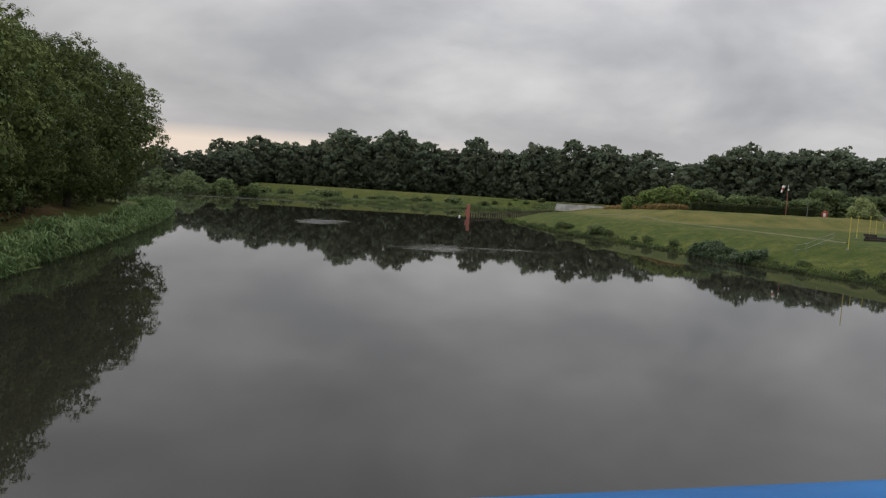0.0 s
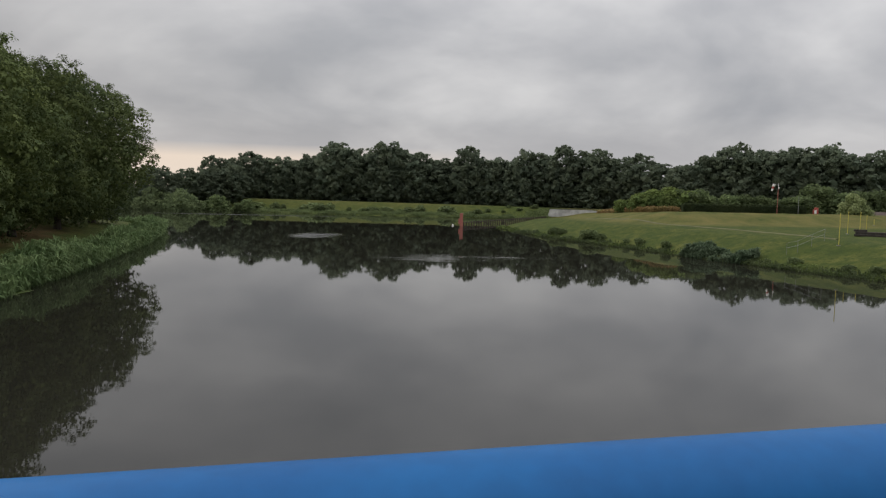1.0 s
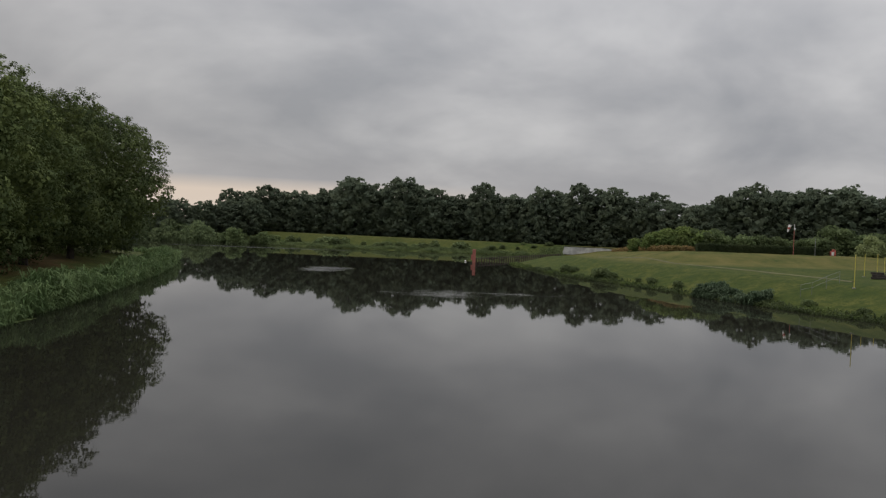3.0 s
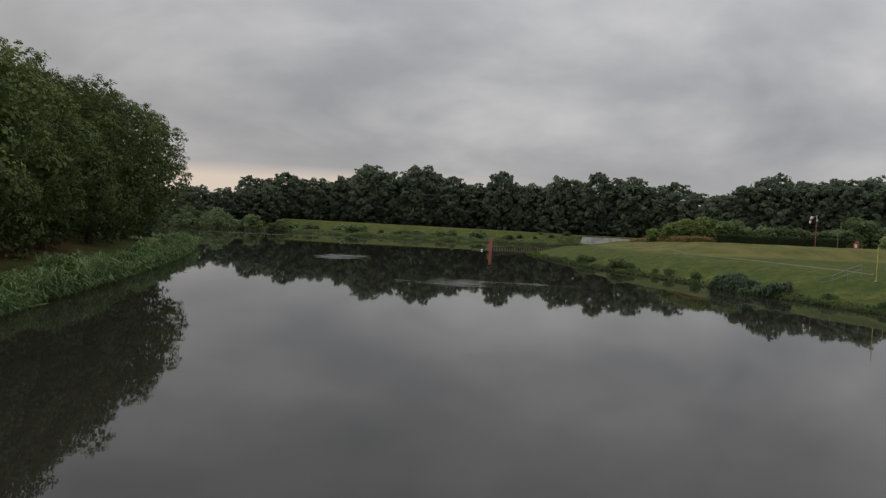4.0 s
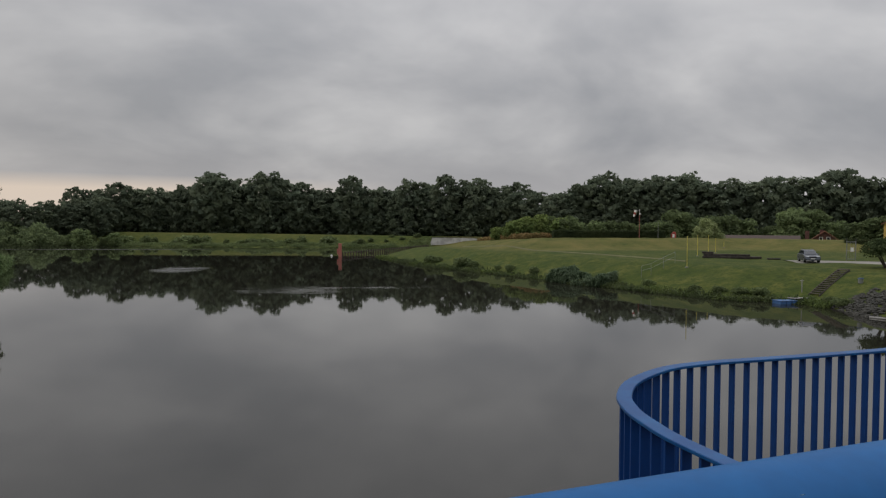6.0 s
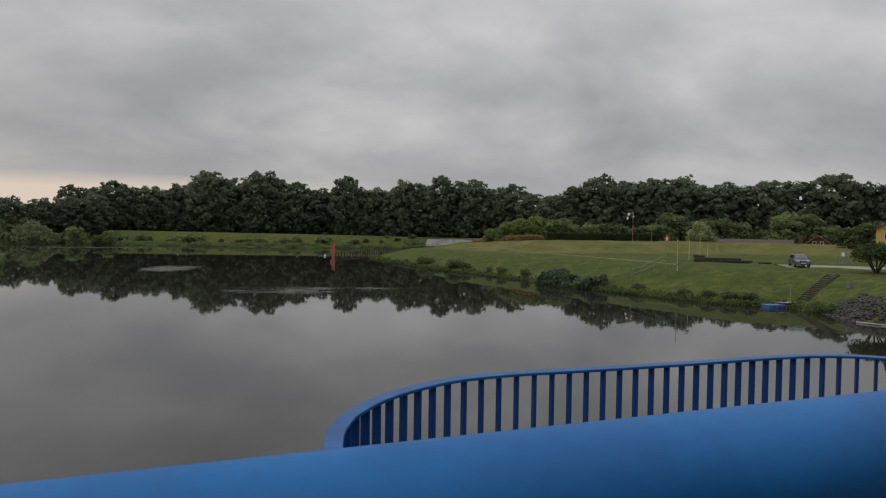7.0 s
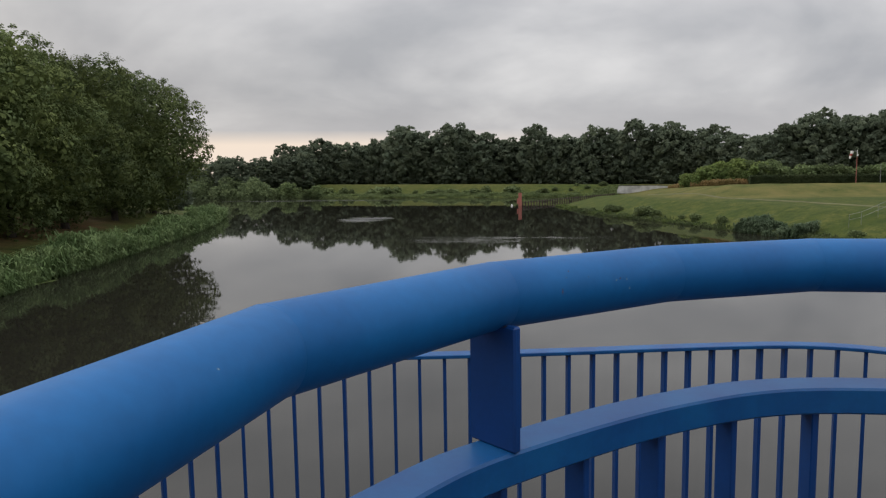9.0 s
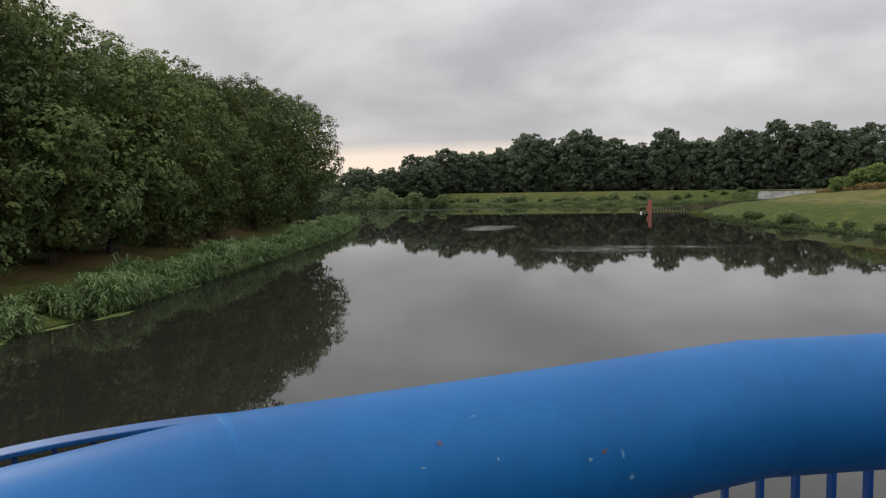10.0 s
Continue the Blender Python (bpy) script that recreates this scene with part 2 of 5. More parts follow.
def grass_material():
    mat = bpy.data.materials.new("meadow_grass")
    mat.use_nodes = True
    nt = mat.node_tree
    N, L = nt.nodes.new, nt.links.new
    bs = nt.nodes["Principled BSDF"]
    tc = N("ShaderNodeTexCoord")
    P = tc.outputs["Object"]

    def nz(s, d=4):
        n = N("ShaderNodeTexNoise")
        n.inputs["Scale"].default_value, n.inputs["Detail"].default_value = s, d
        L(P, n.inputs["Vector"])
        return n.outputs["Fac"]

    def ramp(src, a, b):
        r = N("ShaderNodeMapRange")
        r.inputs["From Min"].default_value, r.inputs["From Max"].default_value = a, b
        L(src, r.inputs[0])
        return r.outputs[0]

    def mix(fac, c1, c2):
        m = N("ShaderNodeMix")
        m.data_type = "RGBA"
        L(fac, m.inputs[0])
        for i, c in ((6, c1), (7, c2)):
            if isinstance(c, tuple):
                m.inputs[i].default_value = (*c, 1)
            else:
                L(c, m.inputs[i])
        return m.outputs[2]
    col = mix(ramp(nz(0.12), 0.35, 0.65), (0.052, 0.071, 0.0145), (0.078, 0.088, 0.021))
    col = mix(ramp(nz(0.38), 0.45, 0.70), col, (0.098, 0.104, 0.026))
    col = mix(ramp(nz(0.9), 0.40, 0.68), col, (0.036, 0.055, 0.013))
    col = mix(ramp(nz(3.2, 3), 0.48, 0.72), col, (0.034, 0.050, 0.013))
    dry = N("ShaderNodeVertexColor")
    dry.layer_name = "dry"
    wv = N("ShaderNodeMath")
    wv.operation = "MULTIPLY"
    L(dry.outputs["Color"], wv.inputs[0]), L(ramp(nz(0.25), 0.25, 0.6), wv.inputs[1])
    col = mix(wv.outputs[0], col, mix(ramp(nz(1.1), 0.35, 0.7), (0.132, 0.114, 0.038), (0.098, 0.100, 0.029)))
    # dry leaves lie under the oaks of the left bank
    at = N("ShaderNodeVertexColor")
    at.layer_name = "litter"
    col = mix(at.outputs["Color"], col, mix(ramp(nz(1.3), 0.35, 0.7), (0.150, 0.090, 0.042), (0.105, 0.085, 0.032)))
    L(col, bs.inputs["Base Color"])
    bs.inputs["Roughness"].default_value = 0.95
    bs.inputs["Specular IOR Level"].default_value = 0.1
    b = N("ShaderNodeBump")
    b.inputs["Strength"].default_value, b.inputs["Distance"].default_value = 0.6, 0.12
    L(nz(6.0, 3), b.inputs["Height"]), L(b.outputs[0], bs.inputs["Normal"])
    return mat


def water_material():
    mat = bpy.data.materials.new("river_water")
    mat.use_nodes = True
    nt = mat.node_tree
    N, L = nt.nodes.new, nt.links.new
    bs = nt.nodes["Principled BSDF"]
    tc = N("ShaderNodeTexCoord")
    bs.inputs["Base Color"].default_value = (0.019, 0.018, 0.0138, 1)
    bs.inputs["IOR"].default_value = 1.43
    bs.inputs["Roughness"].default_value = 0.015

    def noise_of(scale, detail, stretch=(1, 1, 1)):
        mp = N("ShaderNodeMapping")
        mp.inputs["Scale"].default_value = stretch
        L(tc.outputs["Object"], mp.inputs[0])
        n = N("ShaderNodeTexNoise")
        n.inputs["Scale"].default_value, n.inputs["Detail"].default_value = scale, detail
        L(mp.outputs[0], n.inputs["Vector"])
        return n.outputs["Fac"]
    # catspaws: patches where a breath of wind roughens the surface
    total = None
    for cx, cy, sx, sy, amt in ((-26.5, 105, 4.5, 8, 1.9), (-7.5, 70, 7, 3.5, 0.28), (-64, 187, 34, 3.0, 2.4), (-2, 73, 14, 3, 0.18)):
        mp = N("ShaderNodeMapping")
        mp.vector_type = "TEXTURE"
        mp.inputs["Location"].default_value, mp.inputs["Scale"].default_value = (cx, cy, 0), (sx, sy, 50)
        L(tc.outputs["Object"], mp.inputs[0])
        ln = N("ShaderNodeVectorMath")
        ln.operation = "LENGTH"
        L(mp.outputs[0], ln.inputs[0])
        mr = N("ShaderNodeMapRange")
        mr.inputs["From Min"].default_value, mr.inputs["From Max"].default_value = 1.0, 0.35
        mr.inputs["To Max"].default_value = amt
        L(ln.outputs["Value"], mr.inputs[0])
        if total is None:
            total = mr.outputs[0]
        else:
            ad = N("ShaderNodeMath")
            ad.operation = "MAXIMUM"
            L(total, ad.inputs[0]), L(mr.outputs[0], ad.inputs[1])
            total = ad.outputs[0]
    streak = N("ShaderNodeMapRange")
    streak.inputs["From Min"].default_value, streak.inputs["From Max"].default_value = 0.40, 0.62
    L(noise_of(0.6, 4, (0.35, 1.4, 1)), streak.inputs[0])
    pm = N("ShaderNodeMath")
    pm.operation = "MULTIPLY"
    L(total, pm.inputs[0]), L(streak.outputs[0], pm.inputs[1])
    st = N("ShaderNodeMath")
    st.operation = "MULTIPLY_ADD"
    st.inputs[1].default_value, st.inputs[2].default_value = 1.7, 0.009
    L(pm.outputs[0], st.inputs[0])
    b1 = N("ShaderNodeBump")
    b1.inputs["Distance"].default_value = 0.10
    L(st.outputs[0], b1.inputs["Strength"]), L(noise_of(1.6, 3, (0.7, 1.3, 1)), b1.inputs["Height"])
    L(b1.outputs[0], bs.inputs["Normal"])
    rr = N("ShaderNodeMath")
    rr.operation = "MULTIPLY_ADD"
    rr.inputs[1].default_value, rr.inputs[2].default_value = 0.30, 0.015
    L(pm.outputs[0], rr.inputs[0]), L(rr.outputs[0], bs.inputs["Roughness"])
    return mat


grass, water = grass_material(), water_material()


# ---- mesh helpers ----
def mesh_of(name, verts, faces, mat, smooth=False):
    me = bpy.data.meshes.new(name)
    me.from_pydata([tuple(v) for v in verts], [], [tuple(f) for f in faces])
    me.materials.append(mat)
    if smooth:
        me.polygons.foreach_set("use_smooth", [True] * len(me.polygons))
    me.update()
    return me


def quads_mesh(name, v, mat):
    """v: n x 4 x 3 array of loose quads."""
    n = len(v)
    me = bpy.data.meshes.new(name)
    me.vertices.add(4 * n), me.loops.add(4 * n), me.polygons.add(n)
    me.vertices.foreach_set("co", v.reshape(-1).astype(np.float32))
    me.loops.foreach_set("vertex_index", np.arange(4 * n, dtype=np.int32))
    me.polygons.foreach_set("loop_start", np.arange(0, 4 * n, 4, dtype=np.int32))
    me.materials.append(mat)
    me.update()
    return me


def part(name, data, mat, parent=None, label=""):
    """Links a bmesh or mesh as one object under a thing."""
    if isinstance(data, bmesh.types.BMesh):
        me = bpy.data.meshes.new(name)
        data.to_mesh(me)
        data.free()
        me.materials.append(mat)
    else:
        me = data
    ob = new(name, me)
    if parent is not None:
        ob.parent = parent
    return tagged(ob, label)


def empty(name, m, label, category, group="", kind=""):
    ob = new(name)
    ob.matrix_world = m
    return tagged(ob, label, category, group, kind)


def box_bm(sx, sy, sz, at=(0, 0, 0), bevel=0.0, rot=0.0, bm=None):
    """A box of those sizes whose base centre stands at a place."""
    bm = bm or bmesh.new()
    r = bmesh.ops.create_cube(bm, size=1.0)
    bmesh.ops.scale(bm, vec=(sx, sy, sz), verts=r["verts"])
    if bevel:
        g = bmesh.ops.bevel(bm, geom=list({e for v in r["verts"] for e in v.link_edges}), offset=bevel, segments=1, affect="EDGES")
        vs = g["verts"]
        vs = list({v for f in g["faces"] for v in f.verts} | set(vs))
    else:
        vs = r["verts"]
    bmesh.ops.transform(bm, matrix=pose(at[0], at[1], at[2] + sz / 2, 0, 0, rot), verts=vs)
    return bm


def cyl_bm(r, p0, p1, seg=12, r2=None, bm=None):
    bm = bm or bmesh.new()
    p0, p1 = Vector(p0), Vector(p1)
    q = (p1 - p0).to_track_quat("Z", "Y").to_matrix().to_4x4()
    m = Matrix.Translation((p0 + p1) / 2) @ q
    bmesh.ops.create_cone(bm, cap_ends=True, segments=seg, radius1=r, radius2=r if r2 is None else r2, depth=(p1 - p0).length, matrix=m)
    return bm


def smooth_mesh(ob):
    ob.data.polygons.foreach_set("use_smooth", [True] * len(ob.data.polygons))
    return ob


def sweep(path, section, cuts=True):
    """A level bar along a path with mitred joints: section is a ring of (out, up). With cuts, each straight run keeps its own edges."""
    P = [Vector((p[0], p[1], p[2])) for p in path]
    n = len(P)
    dirs = [(P[i + 1] - P[i]).normalized() for i in range(n - 1)]
    rings = []
    for i in range(n):
        d0, d1 = dirs[max(i - 1, 0)], dirs[min(i, n - 2)]
        s0, s1 = Vector((d0.y, -d0.x, 0)), Vector((d1.y, -d1.x, 0))
        m = (s0 + s1).normalized()
        m = m / max(m.dot(s0), 0.3)
        rings.append([P[i] + m * a + Vector((0, 0, b)) for a, b in section])
    V, F, k = [], [], len(section)
    if cuts:
        for i in range(n - 1):
            o = len(V)
            V += rings[i] + rings[i + 1]
            F += [(o + j, o + (j + 1) % k, o + k + (j + 1) % k, o + k + j) for j in range(k)]
    else:
        for r in rings:
            V += r
        for i in range(n - 1):
            o = i * k
            F += [(o + j, o + (j + 1) % k, o + k + (j + 1) % k, o + k + j) for j in range(k)]
    o = len(V)
    V += rings[0] + rings[-1]
    F += [tuple(range(o, o + k)), tuple(range(o + 2 * k - 1, o + k - 1, -1))]
    return V, F


def circle_section(r, k=28):
    return [(r * math.cos(2 * math.pi * i / k), r * math.sin(2 * math.pi * i / k)) for i in range(k)]


def rect_section(w, h, c=0.003):
    a, b = w / 2, h / 2
    return [(-a + c, -b), (a - c, -b), (a, -b + c), (a, b - c), (a - c, b), (-a + c, b), (-a, b - c), (-a, -b + c)]


def along(path, step, start=0.0):
    """Places and directions every step along a path."""
    out, left = [], start
    for p, q in zip(path[:-1], path[1:]):
        p, q = Vector(p), Vector(q)
        d = q - p
        ln = d.length
        s = left
        while s < ln:
            out.append((p + d * (s / ln), math.degrees(math.atan2(d.y, d.x))))
            s += step
        left = s - ln
    return out


# ---- ground, one sheet with the river's bed in it ----
LEFT_SHORE = [(-26, -80), (-28, 0), (-29.6, 24), (-29.8, 32), (-32.4, 41), (-34, 49), (-37, 61), (-42, 80), (-48, 98), (-54, 113), (-66, 124), (-95, 134), (-240, 165)]
FAR_SHORE = [(-240, 300), (-140, 248), (-90, 222), (-63, 211), (-35, 204), (-10, 200), (5, 200), (14, 203), (22, 202)]
RIGHT_SHORE = [(22, 202), (17.8, 189), (12.8, 173), (8.2, 157), (5.4, 149), (4.5, 143.5), (7.4, 126.5), (10.2, 114), (13, 104), (16.5, 97.5), (19.5, 90), (22.5, 81.5), (24.8, 74.5), (27.5, 69),
               (29.8, 63.5), (31.8, 59), (35.4, 56.4), (37.6, 54.2), (37.0, 50), (36.3, 46.5), (38, 43), (39, 30), (40, -80)]
DIKE = [(37, 200, 1.9), (34, 165, 3.0), (32, 135, 4.0), (33.5, 117, 4.5), (54, 118, 4.5), (68, 121, 4.45), (80, 108, 4.4), (112, 106, 4.2), (260, 112, 4.2)]


FAR_DIKE = [(-190, 276), (-130, 258), (-66, 242), (-30, 233), (0, 225), (15, 218.5), (30, 211), (42, 206), (60, 199)]


def seg_dist(X, Y, line):
    best, par = np.full(X.shape, 1e9), np.zeros(X.shape)
    for i, (p, q) in enumerate(zip(line[:-1], line[1:])):
        dx, dy = q[0] - p[0], q[1] - p[1]
        t = np.clip(((X - p[0]) * dx + (Y - p[1]) * dy) / (dx * dx + dy * dy), 0, 1)
        d = np.hypot(X - p[0] - t * dx, Y - p[1] - t * dy)
        par = np.where(d < best, i + t, par)
        best = np.minimum(best, d)
    return best, par


def in_water(X, Y):
    poly = LEFT_SHORE + FAR_SHORE + RIGHT_SHORE[1:]
    inside = np.zeros(X.shape, bool)
    for (x0, y0), (x1, y1) in zip(poly, poly[1:] + poly[:1]):
        if y0 == y1:
            continue
        cr = ((y0 > Y) != (y1 > Y)) & (X < (x1 - x0) * (Y - y0) / (y1 - y0) + x0)
        inside ^= cr
    return inside


def height(X, Y):
    X, Y = np.asarray(X, float), np.asarray(Y, float)
    dl, df, dr = (seg_dist(X, Y, s)[0] for s in (LEFT_SHORE, FAR_SHORE, RIGHT_SHORE))
    pl = np.interp(dl, [0, 1.5, 5, 14, 40, 400], [0, 0.4, 1.1, 2.3, 3.0, 3.0])
    pf = np.interp(df, [0, 2, 8, 19, 32, 36, 50, 400], [0, 0.3, 0.6, 0.95, 2.6, 2.65, 1.4, 1.4])
    pr = np.interp(dr, [0, 0.6, 3, 7, 12, 30, 400], [0, 0.35, 1.2, 2.5, 2.75, 2.85, 2.6]) * np.interp(Y, [120, 150, 190], [1, 0.72, 0.38])
    wl, wf, wr = (1 / (d + 1.0) ** 4 for d in (dl, df, dr))
    z = (pl * wl + pf * wf + pr * wr) / (wl + wf + wr)
    dd, pp = seg_dist(X, Y, DIKE)
    crest = np.interp(pp, range(len(DIKE)), [d[2] for d in DIKE])
    k = np.clip((dd - 1.8) / 12, 0, 1)
    k = 1 - k * k * (3 - 2 * k)
    land = z + np.maximum(crest - z, 0) * k * np.clip((dr - 3) / 6, 0, 1)
    dk = seg_dist(X, Y, FAR_DIKE)[0]
    kf = np.clip((dk - 1.6) / 11, 0, 1)
    kf = 1 - kf * kf * (3 - 2 * kf)
    land = land + np.maximum(np.interp(X, [-80, -40, 0, 22, 60], [3.85, 3.6, 3.33, 3.1, 3.0]) - land, 0) * kf
    near = np.minimum(np.minimum(dl, df), dr)
    bed = -np.minimum(near * 0.35, 2.5)
    return np.where(in_water(X, Y), bed, land)


def ground_z(x, y):
    return float(height(np.array([x]), np.array([y]))[0])


def build_ground():
    def axis(lo, hi, step, far):
        a = list(np.arange(lo, hi + 0.01, step))
        s, v = step, lo
        w = []
        while v > -far:
            s *= 1.35
            v -= s
            w.append(v)
        s, v = step, hi
        u = []
        while v < far:
            s *= 1.35
            v += s
            u.append(v)
        return np.array(w[::-1] + a + u)
    xs, ys = axis(-105, 112, 1.25, 3500), axis(0, 245, 1.25, 3500)
    X, Y = np.meshgrid(xs, ys)
    Z = height(X, Y)
    rough_n = np.array([[noise.noise((x * 0.35, y * 0.35, 3.0)) for x in xs] for y in ys])
    Z = Z + np.where(Z > 0.15, rough_n * np.where(Y > 190, 0.03, 0.10), 0)
    nx, ny = len(xs), len(ys)
    V = np.stack([X.ravel(), Y.ravel(), Z.ravel()], 1)
    F = [(j * nx + i, j * nx + i + 1, (j + 1) * nx + i + 1, (j + 1) * nx + i) for j in range(ny - 1) for i in range(nx - 1)]
    me = mesh_of("ground", V, F, grass, True)
    dl = seg_dist(X, Y, LEFT_SHORE)[0]
    lit = np.clip((dl - 6.0 + rough_n * 3) / 3.5, 0, 1) * np.clip((25 - dl) / 6, 0, 1) * (X < -25) * (Y < 130) * np.clip((86 - Y) / 14, 0.15, 1)
    dd = seg_dist(X, Y, DIKE)[0]
    dfar = seg_dist(X, Y, FAR_SHORE)[0]
    sun_dried = np.clip((17 + rough_n * 3 - dd) / 5, 0, 1) + 0.5 * np.clip((dfar - 17) / 8, 0, 1) * (Y > 190)
    for nm, val in (("litter", lit), ("dry", np.clip(sun_dried, 0, 1))):
        layer = me.color_attributes.new(nm, "FLOAT_COLOR", "POINT")
        c = np.repeat(val.ravel()[:, None], 4, 1)
        c[:, 3] = 1
        layer.data.foreach_set("color", c.ravel().astype(np.float32))
    return tagged(new("ground", me), "mown green meadow banks and grassy dikes", "ground", kind="structure")


build_ground()
wm = mesh_of("water", [(-260, -120, 0), (60, -120, 0), (60, 320, 0), (-260, 320, 0)], [(0, 1, 2, 3)], water)
tagged(new("water", wm), "calm dark river water mirroring a grey sky", "water", kind="structure")


def ribbon(name, line, width, mat, label, lift=0.03):
    pts = []
    for p, q in zip(line[:-1], line[1:]):
        n = max(2, int(math.dist(p, q) / 1.5))
        pts += [(p[0] + (q[0] - p[0]) * i / n, p[1] + (q[1] - p[1]) * i / n) for i in range(n)]
    pts.append(line[-1])
    V, F = [], []
    for i, p in enumerate(pts):
        a, b = pts[max(i - 1, 0)], pts[min(i + 1, len(pts) - 1)]
        d = Vector((b[0] - a[0], b[1] - a[1])).normalized()
        w = width * (1 + 0.18 * noise.noise((p[0] * 0.4, p[1] * 0.4, 7)))
        for k in (-0.5, -0.25, 0, 0.25, 0.5):
            x, y = p[0] + d.y * w * k, p[1] - d.x * w * k
            V.append((x, y, ground_z(x, y) + lift + (0.03 if abs(k) < 0.4 else -0.06)))
    for i in range(len(pts) - 1):
        F += [(5 * i + k, 5 * i + k + 1, 5 * i + 6 + k, 5 * i + 5 + k) for k in range(4)]
    return tagged(new(name, mesh_of(name, V, F, mat, True)), label, "path", kind="structure")


# ---- trees and shrubs ----
def sprays(rng, c, nrm, size, droop=0.0):
    """Loose bent leaf sprays at places c that face along nrm."""
    count = len(c)
    nrm = nrm / (np.linalg.norm(nrm, axis=1)[:, None] + 1e-9)
    t = rng.normal(size=(count, 3))
    t[:, 2] -= droop
    u = np.cross(nrm, t)
    u /= np.linalg.norm(u, axis=1)[:, None] + 1e-9
    w = np.cross(nrm, u)
    s = size * rng.uniform(0.55, 1.35, count)[:, None]
    k = rng.uniform(0.45, 0.8, count)[:, None]
    bend = nrm * s * 0.18
    return np.stack([c - w * s, c + u * s * k + bend, c + w * s, c - u * s * k + bend], 1)


def ball(rng, n, up=0.0):
    d = rng.normal(size=(n, 3))
    d /= np.linalg.norm(d, axis=1)[:, None]
    d[:, 2] += up
    return d / np.linalg.norm(d, axis=1)[:, None]


def leaves(rng, lobes, count, size, droop=0.0):
    """Leaf sprays over a set of lobes (x, y, z, rx, ry, rz)."""
    lob = np.array(lobes)
    area = lob[:, 3] * lob[:, 5]
    pick = rng.choice(len(lob), count, p=area / area.sum())
    d = ball(rng, count, 0.15)
    rad = 1.0 + rng.normal(size=count) * 0.13
    rad = np.where(rng.random(count) < 0.15, rad * rng.uniform(0.5, 0.95, count), rad)
    c = lob[pick, :3] + d * lob[pick, 3:] * rad[:, None]
    return sprays(rng, c, d * 0.6 + rng.normal(size=(count, 3)) * 0.6 + (0, 0, 0.12), size, droop)


def tufted(rng, lobes, count, size, tuft, each, rough=0.45, layered=0.25):
    """Boughs made of many small leaf tufts, each lit on its upper side, over a darker inside."""
    lob = np.array(lobes)
    area = lob[:, 3] * lob[:, 5]
    n = int(count * 0.8 / each)
    pick = rng.choice(len(lob), n, p=area / area.sum())
    d = ball(rng, n, layered)
    tc = lob[pick, :3] + d * lob[pick, 3:] * rng.uniform(0.82, 1.04, n)[:, None]
    tr = tuft * rng.uniform(0.55, 1.45, n)
    idx = np.repeat(np.arange(n), each)
    e = ball(rng, len(idx), 0.30)
    c = tc[idx] + e * (tr[idx] * rng.uniform(0.40, 1.0, len(idx)))[:, None] * (1, 1, 0.72)
    out = [sprays(rng, c, e * 0.40 + d[idx] * 0.65 + rng.normal(size=c.shape) * rough + (0, 0, 0.25), size)]
    m = int(count * 0.2)
    pick = rng.choice(len(lob), m, p=area / area.sum())
    d = ball(rng, m)
    out.append(sprays(rng, lob[pick, :3] + d * lob[pick, 3:] * rng.uniform(0.62, 0.88, m)[:, None], d + rng.normal(size=(m, 3)) * 0.3, size * 2.0))
    return np.concatenate(out)


def crown_lobes(rng, H, R, base, n, lobe=0.3, wild=1.0, tuck=0.0):
    """Lobes spread evenly over an egg-shaped crown from base to H with radius R."""
    out = []
    mid, half = base + (H - base) * 0.46, (H - base) / 2
    turn = rng.uniform(0, 6.28)
    for i in range(n):
        z = 1 - 2 * (i + 0.5) / n
        an = turn + i * 2.39996 + rng.normal() * 0.25
        ring = math.sqrt(1 - z * z)
        k = 0.86 + wild * (rng.choice((-0.20, -0.10, 0.0, 0.08, 0.16)) + rng.uniform(-0.05, 0.05))
        r = R * lobe * rng.uniform(0.65, 1.35)
        rise = half * (1.08 if z > 0 else 0.92)
        ring *= 1 - tuck * max(0.0, -z - 0.15)
        out.append((math.cos(an) * ring * R * k, math.sin(an) * ring * R * k, mid + z * rise * k, r, r, r * rng.uniform(0.65, 0.9)))
    out.append((0, 0, mid, R * 0.55, R * 0.55, half * 0.6))
    return out


def trunk_mesh(rng, H, R, r0):
    bm = bmesh.new()
    top = H * 0.72
    pts = [Vector((rng.normal() * 0.02 * H * t, rng.normal() * 0.02 * H * t, top * t)) for t in (0, 0.12, 0.35, 0.65, 1.0)]
    rad = [r0 * 1.35, r0, r0 * 0.8, r0 * 0.5, r0 * 0.15]
    for (p, q), (a, b) in zip(zip(pts[:-1], pts[1:]), zip(rad[:-1], rad[1:])):
        cyl_bm(a, p, q, 9, b, bm)
    for i in range(9):
        t = rng.uniform(0.25, 0.85)
        p = Vector((0, 0, top * t))
        an = rng.uniform(0, 6.28)
        q = p + Vector((math.cos(an) * R * 0.7, math.sin(an) * R * 0.7, H * rng.uniform(0.06, 0.2)))
        cyl_bm(r0 * 0.35 * (1.1 - t), p, q, 6, r0 * 0.06, bm)
    me = bpy.data.meshes.new("trunk")
    bm.to_mesh(me)
    bm.free()
    me.materials.append(bark)
    return me


templates, TOPS = [], {}


